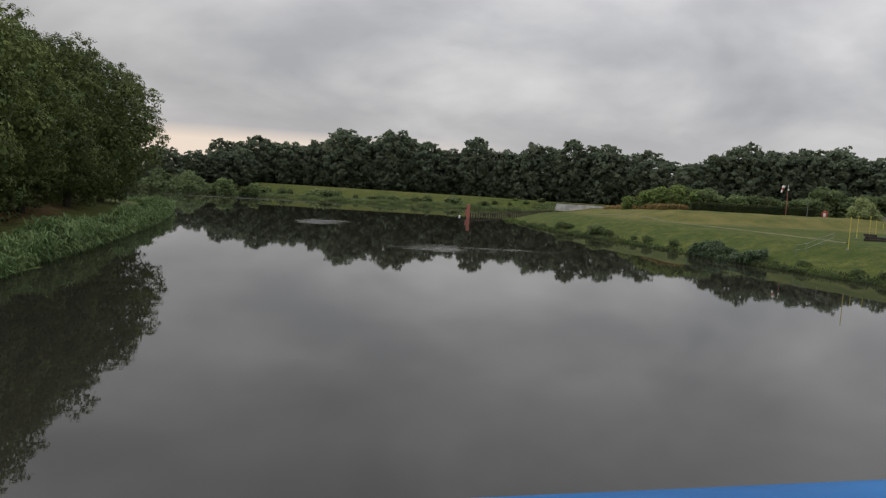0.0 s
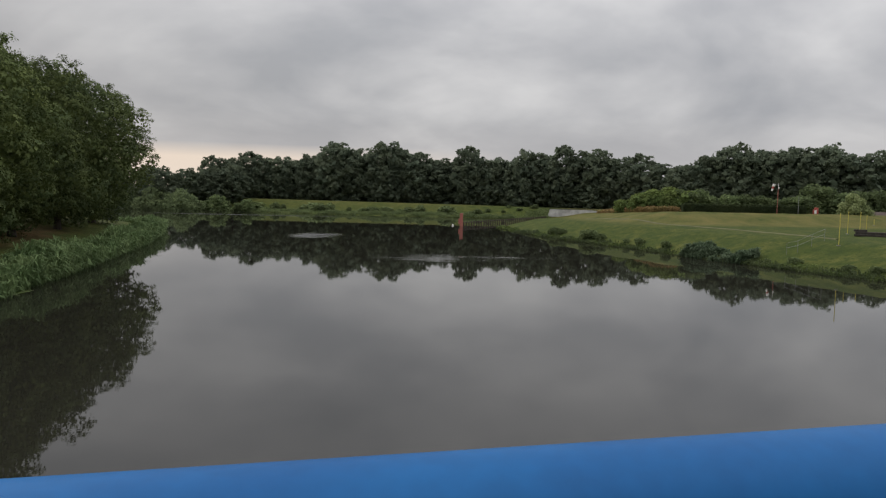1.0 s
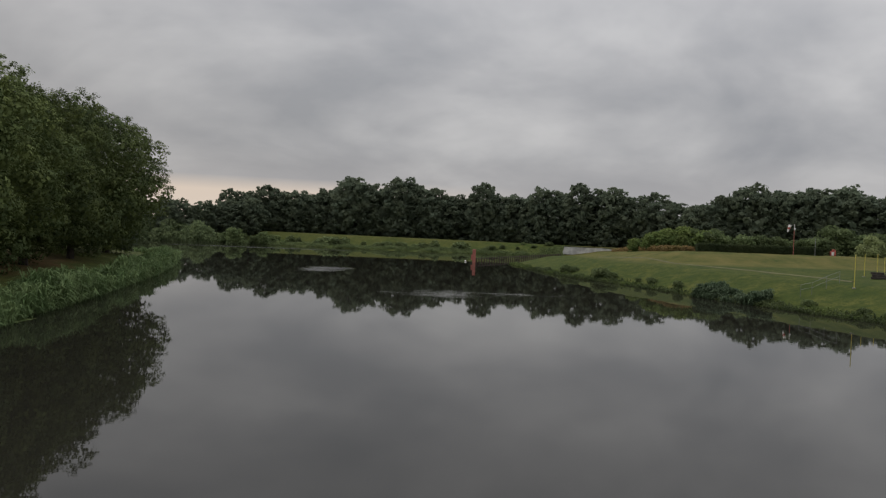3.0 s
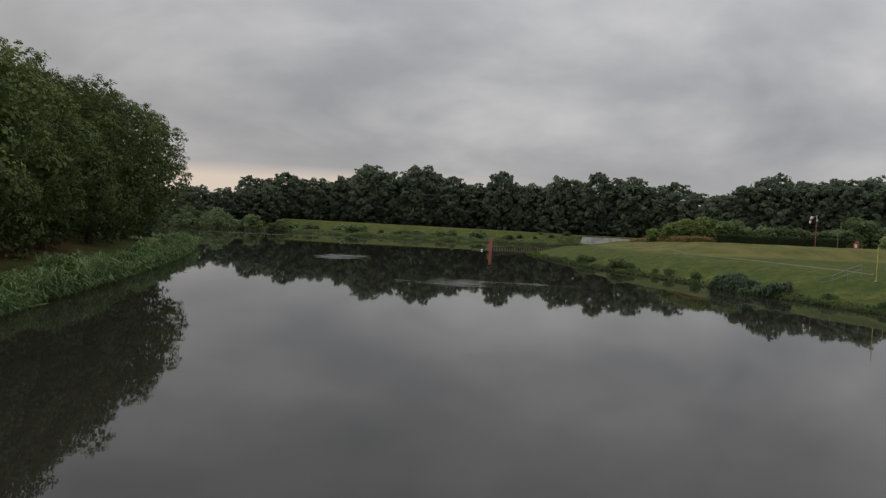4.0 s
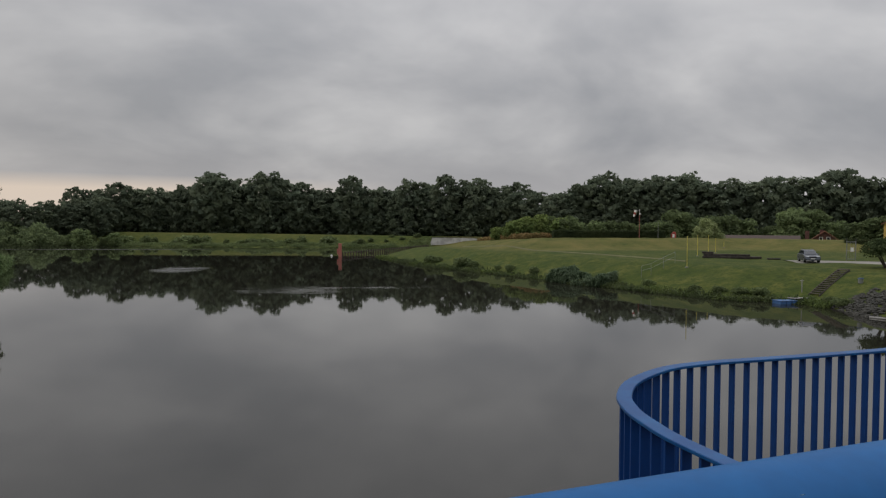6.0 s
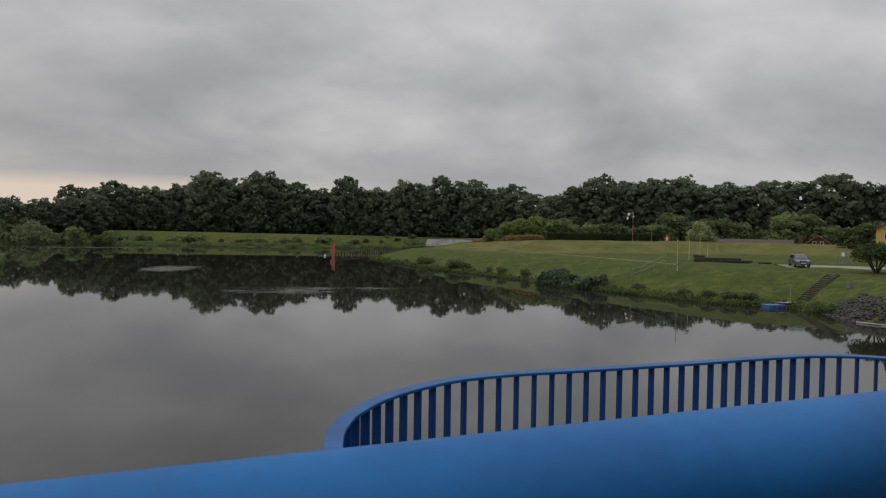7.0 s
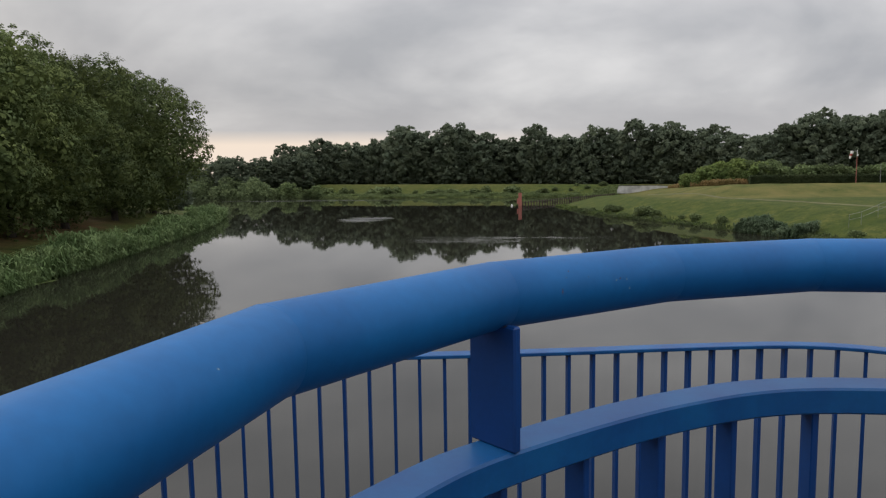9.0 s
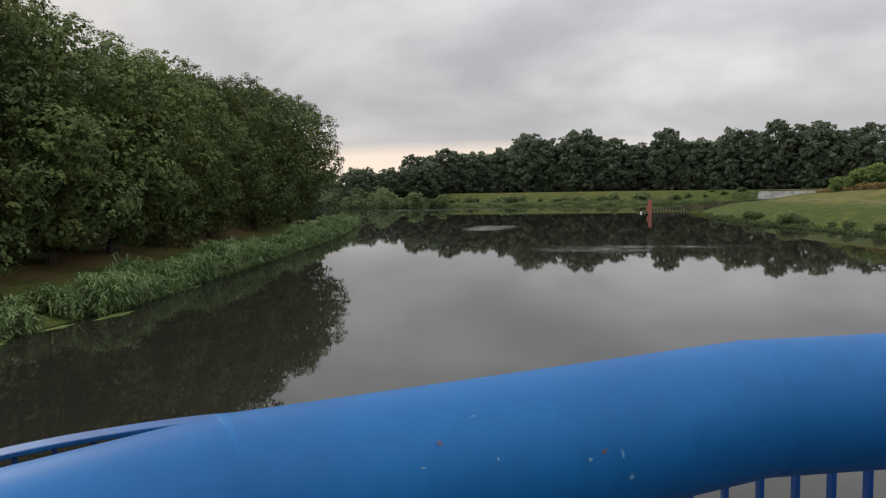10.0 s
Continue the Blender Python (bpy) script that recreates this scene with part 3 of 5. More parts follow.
def tree_template(name, seed, H, R, base, lobes, count, size, mat, label, category="tree", r0=0.35, droop=0.0, lobe=0.3, group="", tuft=0.0, each=20, rough=0.45, wild=1.0, layered=0.25, tuck=0.0):
    rng = np.random.default_rng(seed)
    ob = empty(name, pose(0, 0, -500), label, category, group)
    part("trunk", trunk_mesh(rng, H, R, r0), bark, ob)
    lob = crown_lobes(rng, H, R, base, lobes, lobe, wild, tuck)
    v = tufted(rng, lob, count, size, tuft, each, rough, layered) if tuft else leaves(rng, lob, count, size, droop)
    part("crown", quads_mesh("crown", v, mat), mat, ob)
    TOPS[ob.name] = float(np.percentile(v[:, :, 2], 99.7))
    templates.append(ob)
    return ob


def plant(tpl, x, y, h=None, turn=0.0, wide=1.0, sink=0.05):
    """A copy of a template on the ground, scaled to the height h."""
    s = (h / TOPS[tpl.name]) if h else 1.0
    ob = copy_thing(tpl, pose(x, y, ground_z(x, y) - sink, 0, 0, turn))
    ob.scale = (s * wide, s * wide, s)
    return ob


rnd = random.Random(4)
OAK_LABEL = "tall dense green oak on the grassy river bank"
near_oaks = [tree_template("oak_tree", 10 + i, 18, 7.0, 0.3, 60, 72000, 0.108, oak, OAK_LABEL, group="oaks on the bank", lobe=0.33, tuft=0.52, each=44, rough=0.3, layered=0.5, tuck=0.3) for i in range(3)]
back_oak = tree_template("oak_tree", 14, 18, 7.0, -0.6, 80, 18000, 0.20, oak, OAK_LABEL, group="oaks on the bank", lobe=0.28, tuft=0.7, each=16, rough=0.4)
far_oaks = [tree_template("woodland_tree", 30 + i, 20, 6.8, -1.0, 150, 7600, 0.40, hazed_farleaf, "tall dark green tree in the wood behind the dike", group="trees of the wood", lobe=0.17, tuft=0.55, each=8, rough=0.9, wild=0.65) for i in range(4)]
BACK_ROW = ((-57, 86), (-54, 70), (-52, 58), (-51, 46), (-50, 35), (-50, 22))
for x, y, top in ((-56.5, 96, 21.9), (-51.5, 79, 20.7), (-47.8, 65, 19.8), (-45.5, 55, 19.2), (-44, 47, 19.4), (-42.5, 39.5, 20.3), (-41.5, 32, 20.8), (-41, 23, 21.2), (-41, 13, 20),
                  (-57, 86, 19.5), (-54, 70, 19), (-52, 58, 19.5), (-51, 46, 21), (-50, 35, 22), (-50, 22, 22)):
    g = ground_z(x, y)
    tree = near_oaks[rnd.randrange(3)]
    plant(back_oak if (x, y) in BACK_ROW else tree, x, y, top - g, rnd.uniform(0, 360), rnd.uniform(0.93, 1.06))
SKYLINE = [(-88.8, 234.4, 18.1), (-76.0, 233.5, 19.6), (-65.4, 236.5, 18.3), (-55.1, 233.9, 19.0), (-45.8, 230.7, 23.0), (-38.5, 231.9, 21.1), (-28.6, 228.2, 23.3),
           (-17.4, 227.2, 20.0), (-10.9, 224.6, 17.9), (-1.2, 221.7, 21.8), (8.1, 219.4, 18.3), (15.7, 214.9, 20.5), (27.2, 209.6, 21.7), (37.1, 203.9, 20.4),
           (46.3, 197.8, 19.0), (49.4, 166.8, 14.6), (52.1, 160.7, 16.5), (56.6, 153.7, 18.8), (61.7, 148.4, 17.1), (65.8, 144.4, 17.5), (70.4, 139.8, 17.9),
           (74.9, 134.0, 16.2), (83.3, 130.7, 16.6), (90.0, 120.0, 17.3), (93.6, 114.7, 15.5), (96.6, 108.2, 15.8), (101, 96, 15.3)]
WOOD = []
for x, y, top in SKYLINE:
    k = 202 / math.hypot(x, y) if x > 48 else 1.08
    WOOD.append((x * k, y * k, 6.6 + (top - 6.6) * k))
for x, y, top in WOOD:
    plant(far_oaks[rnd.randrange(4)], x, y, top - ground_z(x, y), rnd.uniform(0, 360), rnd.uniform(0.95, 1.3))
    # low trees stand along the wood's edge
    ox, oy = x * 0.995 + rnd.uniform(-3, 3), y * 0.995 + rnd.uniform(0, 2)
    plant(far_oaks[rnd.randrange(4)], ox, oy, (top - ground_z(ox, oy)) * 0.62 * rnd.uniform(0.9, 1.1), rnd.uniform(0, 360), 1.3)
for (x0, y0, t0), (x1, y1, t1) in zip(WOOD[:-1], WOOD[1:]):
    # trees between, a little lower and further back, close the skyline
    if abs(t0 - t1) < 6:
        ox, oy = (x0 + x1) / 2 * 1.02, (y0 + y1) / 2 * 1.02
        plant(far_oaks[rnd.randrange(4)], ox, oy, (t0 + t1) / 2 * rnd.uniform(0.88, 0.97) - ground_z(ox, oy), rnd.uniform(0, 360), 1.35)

# ---- the blue railing ----
ZT = 6.444                      # axis of the handrail tube
DECK = 5.40
TUBE = [(-9.0, -1.925), (-5.5, -1.057), (-2.2, -0.239), (0.232, 0.364)]
ELBOW = [(0.276, 0.377), (0.303, 0.390), (0.317, 0.415), (0.313, 0.446), (0.302, 0.490)]
RING = [(0.279, 0.606), (0.311, 0.880), (0.469, 1.147), (0.685, 1.331), (0.901, 1.427), (1.217, 1.416), (1.348, 1.336)]
GATE = [(1.372, 1.338), (1.61, 1.15), (1.72, 0.90), (1.74, 0.62)]
BAR_RING = [(0.95 + (x - 0.95) * 0.974, 0.80 + (y - 0.80) * 0.974) for x, y in RING]
BAR_RING.insert(2, (0.388, 1.018))
BAR_Z = 6.257                   # centre of the flat rail under the tube


def lift(line, z):
    return [(p[0], p[1], z) for p in line]


def phase(line, anchor, gap):
    """Where the first of a row begins if one of them is to stand at the anchor."""
    best, run, at = 1e9, 0.0, 0.0
    for p, q in zip(line[:-1], line[1:]):
        p, q, a = Vector(p[:2]), Vector(q[:2]), Vector(anchor)
        t = min(max((a - p).dot(q - p) / (q - p).length_squared, 0), 1)
        if (p.lerp(q, t) - a).length < best:
            best, at = (p.lerp(q, t) - a).length, run + (q - p).length * t
        run += (q - p).length
    return at % gap


def handrail(name, line, label, posts, bar_line, gap=0.132, anchor=None):
    start = phase(bar_line, anchor, gap) if anchor else 0.05
    ob = empty(name, pose(line[0][0], line[0][1], DECK), label, "railing", "railings")
    inv = Matrix.Translation((-line[0][0], -line[0][1], -DECK))

    def add(nm, me, mat, lab=""):
        me.transform(inv)
        return part(nm, me, mat, ob, lab)
    V, F = sweep(lift(line, ZT), circle_section(0.038))
    t = add("handrail_tube", mesh_of("handrail_tube", V, F, steel_blue, True), steel_blue, "glossy light blue steel tube")
    V, F = sweep(lift(bar_line, BAR_Z), rect_section(0.056, 0.038))
    add("flat_rail", mesh_of("flat_rail", V, F, steel_shaded), steel_shaded)
    V, F = sweep(lift(bar_line, DECK + 0.10), rect_section(0.04, 0.03))
    add("bottom_rail", mesh_of("bottom_rail", V, F, steel_navy), steel_navy)
    for x, y, rot in posts:
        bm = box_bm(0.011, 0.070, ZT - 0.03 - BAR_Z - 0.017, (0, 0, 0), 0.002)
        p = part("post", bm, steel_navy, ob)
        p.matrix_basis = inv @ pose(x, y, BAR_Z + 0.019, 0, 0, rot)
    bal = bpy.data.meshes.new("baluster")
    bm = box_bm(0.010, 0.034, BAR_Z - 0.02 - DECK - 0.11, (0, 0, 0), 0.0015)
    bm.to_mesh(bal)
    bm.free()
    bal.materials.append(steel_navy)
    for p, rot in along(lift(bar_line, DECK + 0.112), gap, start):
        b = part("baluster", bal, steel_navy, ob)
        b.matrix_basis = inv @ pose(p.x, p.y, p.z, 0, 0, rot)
    return ob


def rounded(line, n=7):
    """A smooth curve through the corners of a line."""
    P = [np.array(p) for p in [line[0], *line, line[-1]]]
    out = []
    for i in range(1, len(P) - 2):
        for k in range(n):
            t = k / n
            q = 0.5 * ((2 * P[i]) + (P[i + 1] - P[i - 1]) * t + (2 * P[i - 1] - 5 * P[i] + 4 * P[i + 1] - P[i + 2]) * t * t + (3 * P[i] - P[i - 1] - 3 * P[i + 1] + P[i + 2]) * t ** 3)
            out.append(tuple(q))
    return out + [line[-1]]


ring_rail = handrail("bridge_railing", TUBE + ELBOW + RING, "bright blue painted steel railing with round tube handrail",
                     [(-6.4, -1.28, 14), (-4.4, -0.785, 14), (-3.78, -0.631, 14), (-1.45, -0.053, 14), (0.10, 0.331, 14), (0.470, 1.133, 50), (1.210, 1.405, -22)],
                     TUBE + [(0.276, 0.377), (0.317, 0.425)] + rounded([(0.302, 0.490)] + BAR_RING), anchor=(0.478, 1.118))
gate = handrail("railing_gate", GATE, "blue painted steel gate leaf closing the round balcony", [(1.60, 1.158, -38)], GATE)


def fence_line():
    """The lower outer fence: a long loop round the balcony, bulging towards the river."""
    return rounded([(-0.42, 0.28), (-0.70, 0.80), (-0.83, 1.30), (-0.85, 1.56), (-0.835, 1.72), (-0.79, 1.87), (-0.67, 2.07), (-0.445, 2.275), (-0.21, 2.37), (0.04, 2.42), (0.30, 2.468),
                    (0.60, 2.53), (0.90, 2.60), (1.15, 2.652), (1.32, 2.672), (1.47, 2.655), (1.60, 2.60), (1.75, 2.51), (1.97, 2.375), (2.30, 2.10), (2.55, 1.72), (2.66, 1.30), (2.66, 1.02)], 8)


FENCE_TOP = 6.6 - 0.5675
LEDGE = 4.92                    # lower ledge that carries the outer fence
oval = fence_line()


def outer_fence():
    line = [p for p in oval if p[1] > 0.307 + 0.243 * p[0] + 0.05]
    ob = empty("outer_fence", pose(0, 1.5, LEDGE), "low blue steel fence curving round the lower platform", "fence", "railings")
    inv = Matrix.Translation((0, -1.5, -LEDGE))
    for nm, z, w, h in (("top_rail", FENCE_TOP - 0.006, 0.052, 0.012), ("bottom_rail", LEDGE + 0.085, 0.036, 0.012)):
        V, F = sweep(lift(line, z), rect_section(w, h, 0.002), False)
        me = mesh_of(nm, V, F, steel_shaded)
        me.transform(inv)
        part(nm, me, steel_shaded, ob)
    bal = bpy.data.meshes.new("baluster")
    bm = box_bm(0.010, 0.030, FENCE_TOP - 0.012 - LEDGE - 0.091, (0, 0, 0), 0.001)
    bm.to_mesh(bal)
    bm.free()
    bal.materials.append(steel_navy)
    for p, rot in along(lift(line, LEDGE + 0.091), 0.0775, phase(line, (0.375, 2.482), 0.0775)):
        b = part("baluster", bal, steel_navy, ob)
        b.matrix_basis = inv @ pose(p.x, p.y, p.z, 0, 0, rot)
    for p, rot in along(lift(line, LEDGE), 1.2, 0.1):
        f = part("foot", box_bm(0.05, 0.04, 0.079, (0, 0, 0), 0.003), steel_navy, ob)
        f.matrix_basis = inv @ pose(p.x, p.y, p.z, 0, 0, rot)


outer_fence()


def deck():
    # bridge slab behind the tube
    pts = [(-40, -9.55), (-40, -16), (40, 3.5), (40, 9.9)]
    n = len(pts)
    V = [(x, y, DECK - 0.85) for x, y in pts] + [(x, y, DECK - 0.002) for x, y in pts]
    F = [tuple(range(n))[::-1], tuple(range(n, 2 * n))] + [(i, (i + 1) % n, n + (i + 1) % n, n + i) for i in range(n)]
    tagged(new("bridge_deck", mesh_of("bridge_deck", V, F, deck_grey)), "dark grey asphalt bridge deck", "bridge", kind="structure")
    line = [p for p in oval if p[1] > 0.30 + 0.243 * p[0]]
    line = [(line[0][0], 0.311 + 0.243 * line[0][0])] + line + [(line[-1][0], 0.311 + 0.243 * line[-1][0])]
    line = line[::-1]
    n = len(line)
    V = [(x, y, LEDGE - 0.30) for x, y in line] + [(x, y, LEDGE) for x, y in line]
    F = [tuple(range(n))[::-1], tuple(range(n, 2 * n))] + [(i, (i + 1) % n, n + (i + 1) % n, n + i) for i in range(n)]
    tagged(new("platform_slab", mesh_of("platform_slab", V, F, deck_grey)), "dark grey lower ledge with a rounded edge", "platform", kind="structure")
    # balcony slab inside the round railing
    c = Vector((0.95, 0.75))
    edge = [(0.262, 0.245)] + [tuple(c + (Vector(p) - c) * 1.05) for p in RING + GATE[1:3]] + [(1.80, 0.614)]
    n = len(edge)
    V = [(x, y, DECK - 0.28) for x, y in edge] + [(x, y, DECK) for x, y in edge]
    F = [tuple(range(n)), tuple(range(n, 2 * n))[::-1]] + [(i, (i + 1) % n, n + (i + 1) % n, n + i)[::-1] for i in range(n)]
    tagged(new("balcony_slab", mesh_of("balcony_slab", V, F, deck_grey)), "dark grey rounded balcony slab inside the railing", "platform", kind="structure")


deck()


# small things on the railing
def joint_marks():
    for i, (p, q, r) in enumerate(zip(RING[:-2], RING[1:-1], RING[2:])):
        d = (Vector(r) - Vector(q)).normalized() + (Vector(q) - Vector(p)).normalized()
        rot = math.degrees(math.atan2(d.y, d.x))
        V, F = [], []
        for k, rr in ((-0.0022, 0.0380), (-0.0009, 0.03825), (0.0009, 0.03825), (0.0022, 0.0380)):
            V += [(k, rr * math.cos(a * math.pi / 14), rr * math.sin(a * math.pi / 14)) for a in range(28)]
        for a in range(3):
            F += [(a * 28 + j, a * 28 + (j + 1) % 28, a * 28 + 28 + (j + 1) % 28, a * 28 + 28 + j) for j in range(28)]
        w = part("weld_seam", mesh_of("weld_seam", V, F, steel_blue, True), steel_blue, ring_rail)
        w.matrix_basis = ring_rail.matrix_world.inverted() @ pose(q[0], q[1], ZT, 0, 0, rot)


joint_marks()


def fleck(name, x, y, up, length, width, rot, mat, label):
    """A small chip or stain lying on the tube, up degrees above its side."""
    V, F = [], []
    rng2 = random.Random(int(abs(x * 1000) + abs(y * 777)))
    n = 9
    a0 = radians(up)
    R = 0.0384
    V.append((0, R * -math.cos(a0), R * math.sin(a0)))
    for i in range(n):
        t = 2 * math.pi * i / n
        k = rng2.uniform(0.55, 1.1)
        a1 = a0 + math.sin(t) * width / 2 * k / 0.038
        V.append((math.cos(t) * length / 2 * k, (R - 0.0001) * -math.cos(a1), (R - 0.0001) * math.sin(a1)))
    F = [(0, 1 + i, 1 + (i + 1) % n) for i in range(n)]
    me = mesh_of(name, V, F, mat, True)
    cover = me.color_attributes.new("cover", "FLOAT_COLOR", "POINT")
    cover.data.foreach_set("color", [1.0] * 4 + [0.0, 0.0, 0.0, 1.0] * n)
    m = part(name, me, mat, ring_rail, label)
    m.matrix_basis = ring_rail.matrix_world.inverted() @ pose(x, y, ZT, 0, 0, rot)


for x, y, up, ln, wd, rot in ((0.598, 1.252, 12, 0.004, 0.009, 42), (0.601, 1.255, -5, 0.006, 0.006, 42), (0.585, 1.241, 13, 0.006, 0.004, 42), (0.552, 1.211, 25, 0.003, 0.004, 42),
                              (0.527, 1.190, 28, 0.007, 0.002, 42), (0.548, 1.208, 55, 0.006, 0.002, 42), (0.302, 0.759, 36, 0.005, 0.004, 84), (0.955, 1.440, 22, 0.005, 0.003, -5),
                              (0.740, 1.357, 25, 0.004, 0.004, 27), (-0.225, 0.251, 58, 0.010, 0.003, 14), (-0.228, 0.250, 48, 0.003, 0.004, 14), (-0.30, 0.232, 42, 0.005, 0.002, 14),
                              (-0.395, 0.209, 58, 0.009, 0.002, 14), (-0.42, 0.203, 40, 0.012, 0.0015, 14), (-0.19, 0.259, 62, 0.006, 0.002, 14),
                              (-2.95, -0.425, 55, 0.004, 0.003, 13.8), (-2.45, -0.30, 70, 0.005, 0.002, 13.8), (-2.70, -0.363, 40, 0.006, 0.0015, 13.8), (-1.5, -0.065, 50, 0.007, 0.002, 13.8)):
    fleck("paint_chip", x, y, up, ln * 0.8, wd * 0.8, rot, chip, "pale scratched paint chip")
for x, y, up, ln, wd, rot in ((0.913, 1.442, -25, 0.010, 0.028, 8), (-0.255, 0.243, 25, 0.007, 0.010, 13.8), (-0.223, 0.251, -9, 0.009, 0.020, 13.8), (-0.273, 0.239, 40, 0.004, 0.006, 13.8),
                              (-0.222, 0.251, 66, 0.006, 0.006, 13.8), (0.463, 1.130, -48, 0.012, 0.010, 52)):
    fleck("rust_stain", x, y, up, ln * 1.2, wd * 1.2, rot, rust, "brown rust stain")
orange = material("orange_mark", (0.22, 0.08, 0.05), rough=0.7, var=0.3, scale=40, fine=300, bump=0.1, soft_edge=True)
for x, y, up, ln, wd in ((0.520, 1.190, 4, 0.003, 0.012), (0.532, 1.200, 38, 0.004, 0.004), (0.590, 1.250, 14, 0.006, 0.004)):
    fleck("orange_mark", x, y, up, ln * 0.8, wd * 0.8, 42, orange, "faint orange paint mark")
for nm, x, y in (("gate_post", 1.322, 1.362), ("gate_post", 1.405, 1.300)):
    g = part(nm, box_bm(0.062, 0.045, BAR_Z - 0.024 - DECK, (0, 0, 0), 0.004), steel_navy, gate if x > 1.37 else ring_rail, "square blue gate post")
    g.matrix_basis = g.parent.matrix_world.inverted() @ pose(x, y, DECK, 0, 0, -35)


def padlock():
    ob = empty("padlock", pose(1.312, 1.322, 5.858, 0, 0, -35), "old brass padlock hanging on the gate", "padlock")
    part("lock_body", box_bm(0.052, 0.022, 0.045, (0, 0, 0), 0.005), brass, ob)
    V, F = [], []
    for i in range(13):
        t = math.pi * i / 12
        c = Vector((0.017 * math.cos(t), 0, 0.055 + 0.020 * math.sin(t)))
        for j in range(8):
            u = 2 * math.pi * j / 8
            o = Vector((math.cos(t), 0, math.sin(t))) * math.cos(u) + Vector((0, 1, 0)) * math.sin(u)
            V.append(c + o * 0.004)
    F = [(i * 8 + j, i * 8 + (j + 1) % 8, i * 8 + 8 + (j + 1) % 8, i * 8 + 8 + j) for i in range(12) for j in range(8)]
    part("shackle", mesh_of("shackle", V, F, galv, True), galv, ob, "steel shackle")
    part("clasp", box_bm(0.024, 0.006, 0.03, (0, 0.014, 0.065), 0.001), steel_navy, ob)


padlock()

# ---- left bank: reeds ----
def reed_bed(name, line, y0, y1, depth, per_metre, tall, mat, label, seed, edge=-0.7):
    rng = np.random.default_rng(seed)
    base = [p for p, r in along([(x, y, 0) for x, y in line], 0.25) if y0 < p.y < y1]
    n = int(len(base) * 0.25 * per_metre)
    idx = rng.integers(0, len(base) - 1, n)
    P = np.array([tuple(b) for b in base])
    c, nx = P[idx], P[np.minimum(idx + 1, len(P) - 1)] - P[np.maximum(idx - 1, 0)]
    nrm = np.stack([-nx[:, 1], nx[:, 0], 0 * nx[:, 0]], 1)
    nrm /= np.linalg.norm(nrm, axis=1)[:, None]
    off = edge + rng.random(n) ** 1.2 * (depth - edge)
    pos = c + nrm * off[:, None] + rng.normal(size=(n, 3)) * 0.12
    pos[:, 2] = np.maximum(height(pos[:, 0], pos[:, 1]), -0.05)
    clump = np.array([noise.noise((p[0] * 0.22, p[1] * 0.22, seed)) for p in pos])
    fineN = np.array([noise.noise((p[0] * 0.9, p[1] * 0.9, seed + 5)) for p in pos])
    keep = clump + 0.5 * fineN > -0.30
    pos, clump, off, fineN = pos[keep], clump[keep], off[keep], fineN[keep]
    n = len(pos)
    h = tall * np.clip(0.80 + 1.0 * clump + 0.45 * fineN, 0.3, 1.35) * rng.uniform(0.7, 1.1, n) * np.where(off > depth * 0.75, 0.7, 1.0)
    out = []
    for k in range(5):
        a = rng.uniform(0, 6.28, n)
        d = np.stack([np.cos(a), np.sin(a), 0 * a], 1)
        side = np.stack([-np.sin(a), np.cos(a), 0 * a], 1) * (0.022 if k == 0 else 0.050)
        lean = d * (h * rng.uniform(0.08, 0.30, n))[:, None]
        z0, z1, z2 = ((0.0, 0.6, 1.0), (0.30, 0.68, 0.55), (0.50, 0.92, 0.78), (0.10, 0.42, 0.24), (0.62, 0.98, 0.92))[k]
        reach = 0.25 if k == 0 else rng.uniform(0.5, 1.0, n)[:, None] * 1.2
        U = np.array([0, 0, 1.0])
        p0 = pos + U * (h * z0)[:, None]
        p1 = pos + lean * reach + U * (h * z1)[:, None]
        p2 = pos + lean * reach * 2.6 + U * (h * z2)[:, None]
        out += [np.stack([p0 - side, p0 + side, p1 + side, p1 - side], 1), np.stack([p1 - side, p1 + side, p2 + side * 0.15, p2 - side * 0.15], 1)]
    return tagged(new(name, quads_mesh(name, np.concatenate(out), mat)), label, "reeds", kind="stuff")


reed_bed("reed_bed", LEFT_SHORE, 12, 121, 2.5, 90, 1.8, reedleaf, "dense green reeds along the water's edge", 3)
reed_bed("bank_weeds", LEFT_SHORE, 12, 118, 3.6, 40, 0.9, shrub, "low green weeds behind the reeds", 8, 1.5)


def pad_patch(x, y, rx, ry, seed):
    r = random.Random(seed)
    n = 22
    V = [(x, y, 0.012)] + [(x + rx * math.cos(6.283 * i / n) * (k := r.uniform(0.5, 1.1)), y + ry * math.sin(6.283 * i / n) * k, 0.010) for i in range(n)]
    tagged(new("floating_weed", mesh_of("floating_weed", V, [(0, 1 + i, 1 + (i + 1) % n) for i in range(n)], duckweed)), "yellow-green floating weed at the reeds' edge", "water weed", "floating weed")


for i, (x, y, rx, ry) in enumerate(((-28.7, 31.2, 0.5, 1.6), (-28.9, 23.2, 0.7, 1.8), (-29.0, 27.5, 0.4, 1.2), (-31.6, 41.0, 0.4, 1.5), (36.6, 42.5, 0.8, 1.5), (37.6, 38.2, 0.7, 1.4))):
    pad_patch(x, y, rx, ry, i)

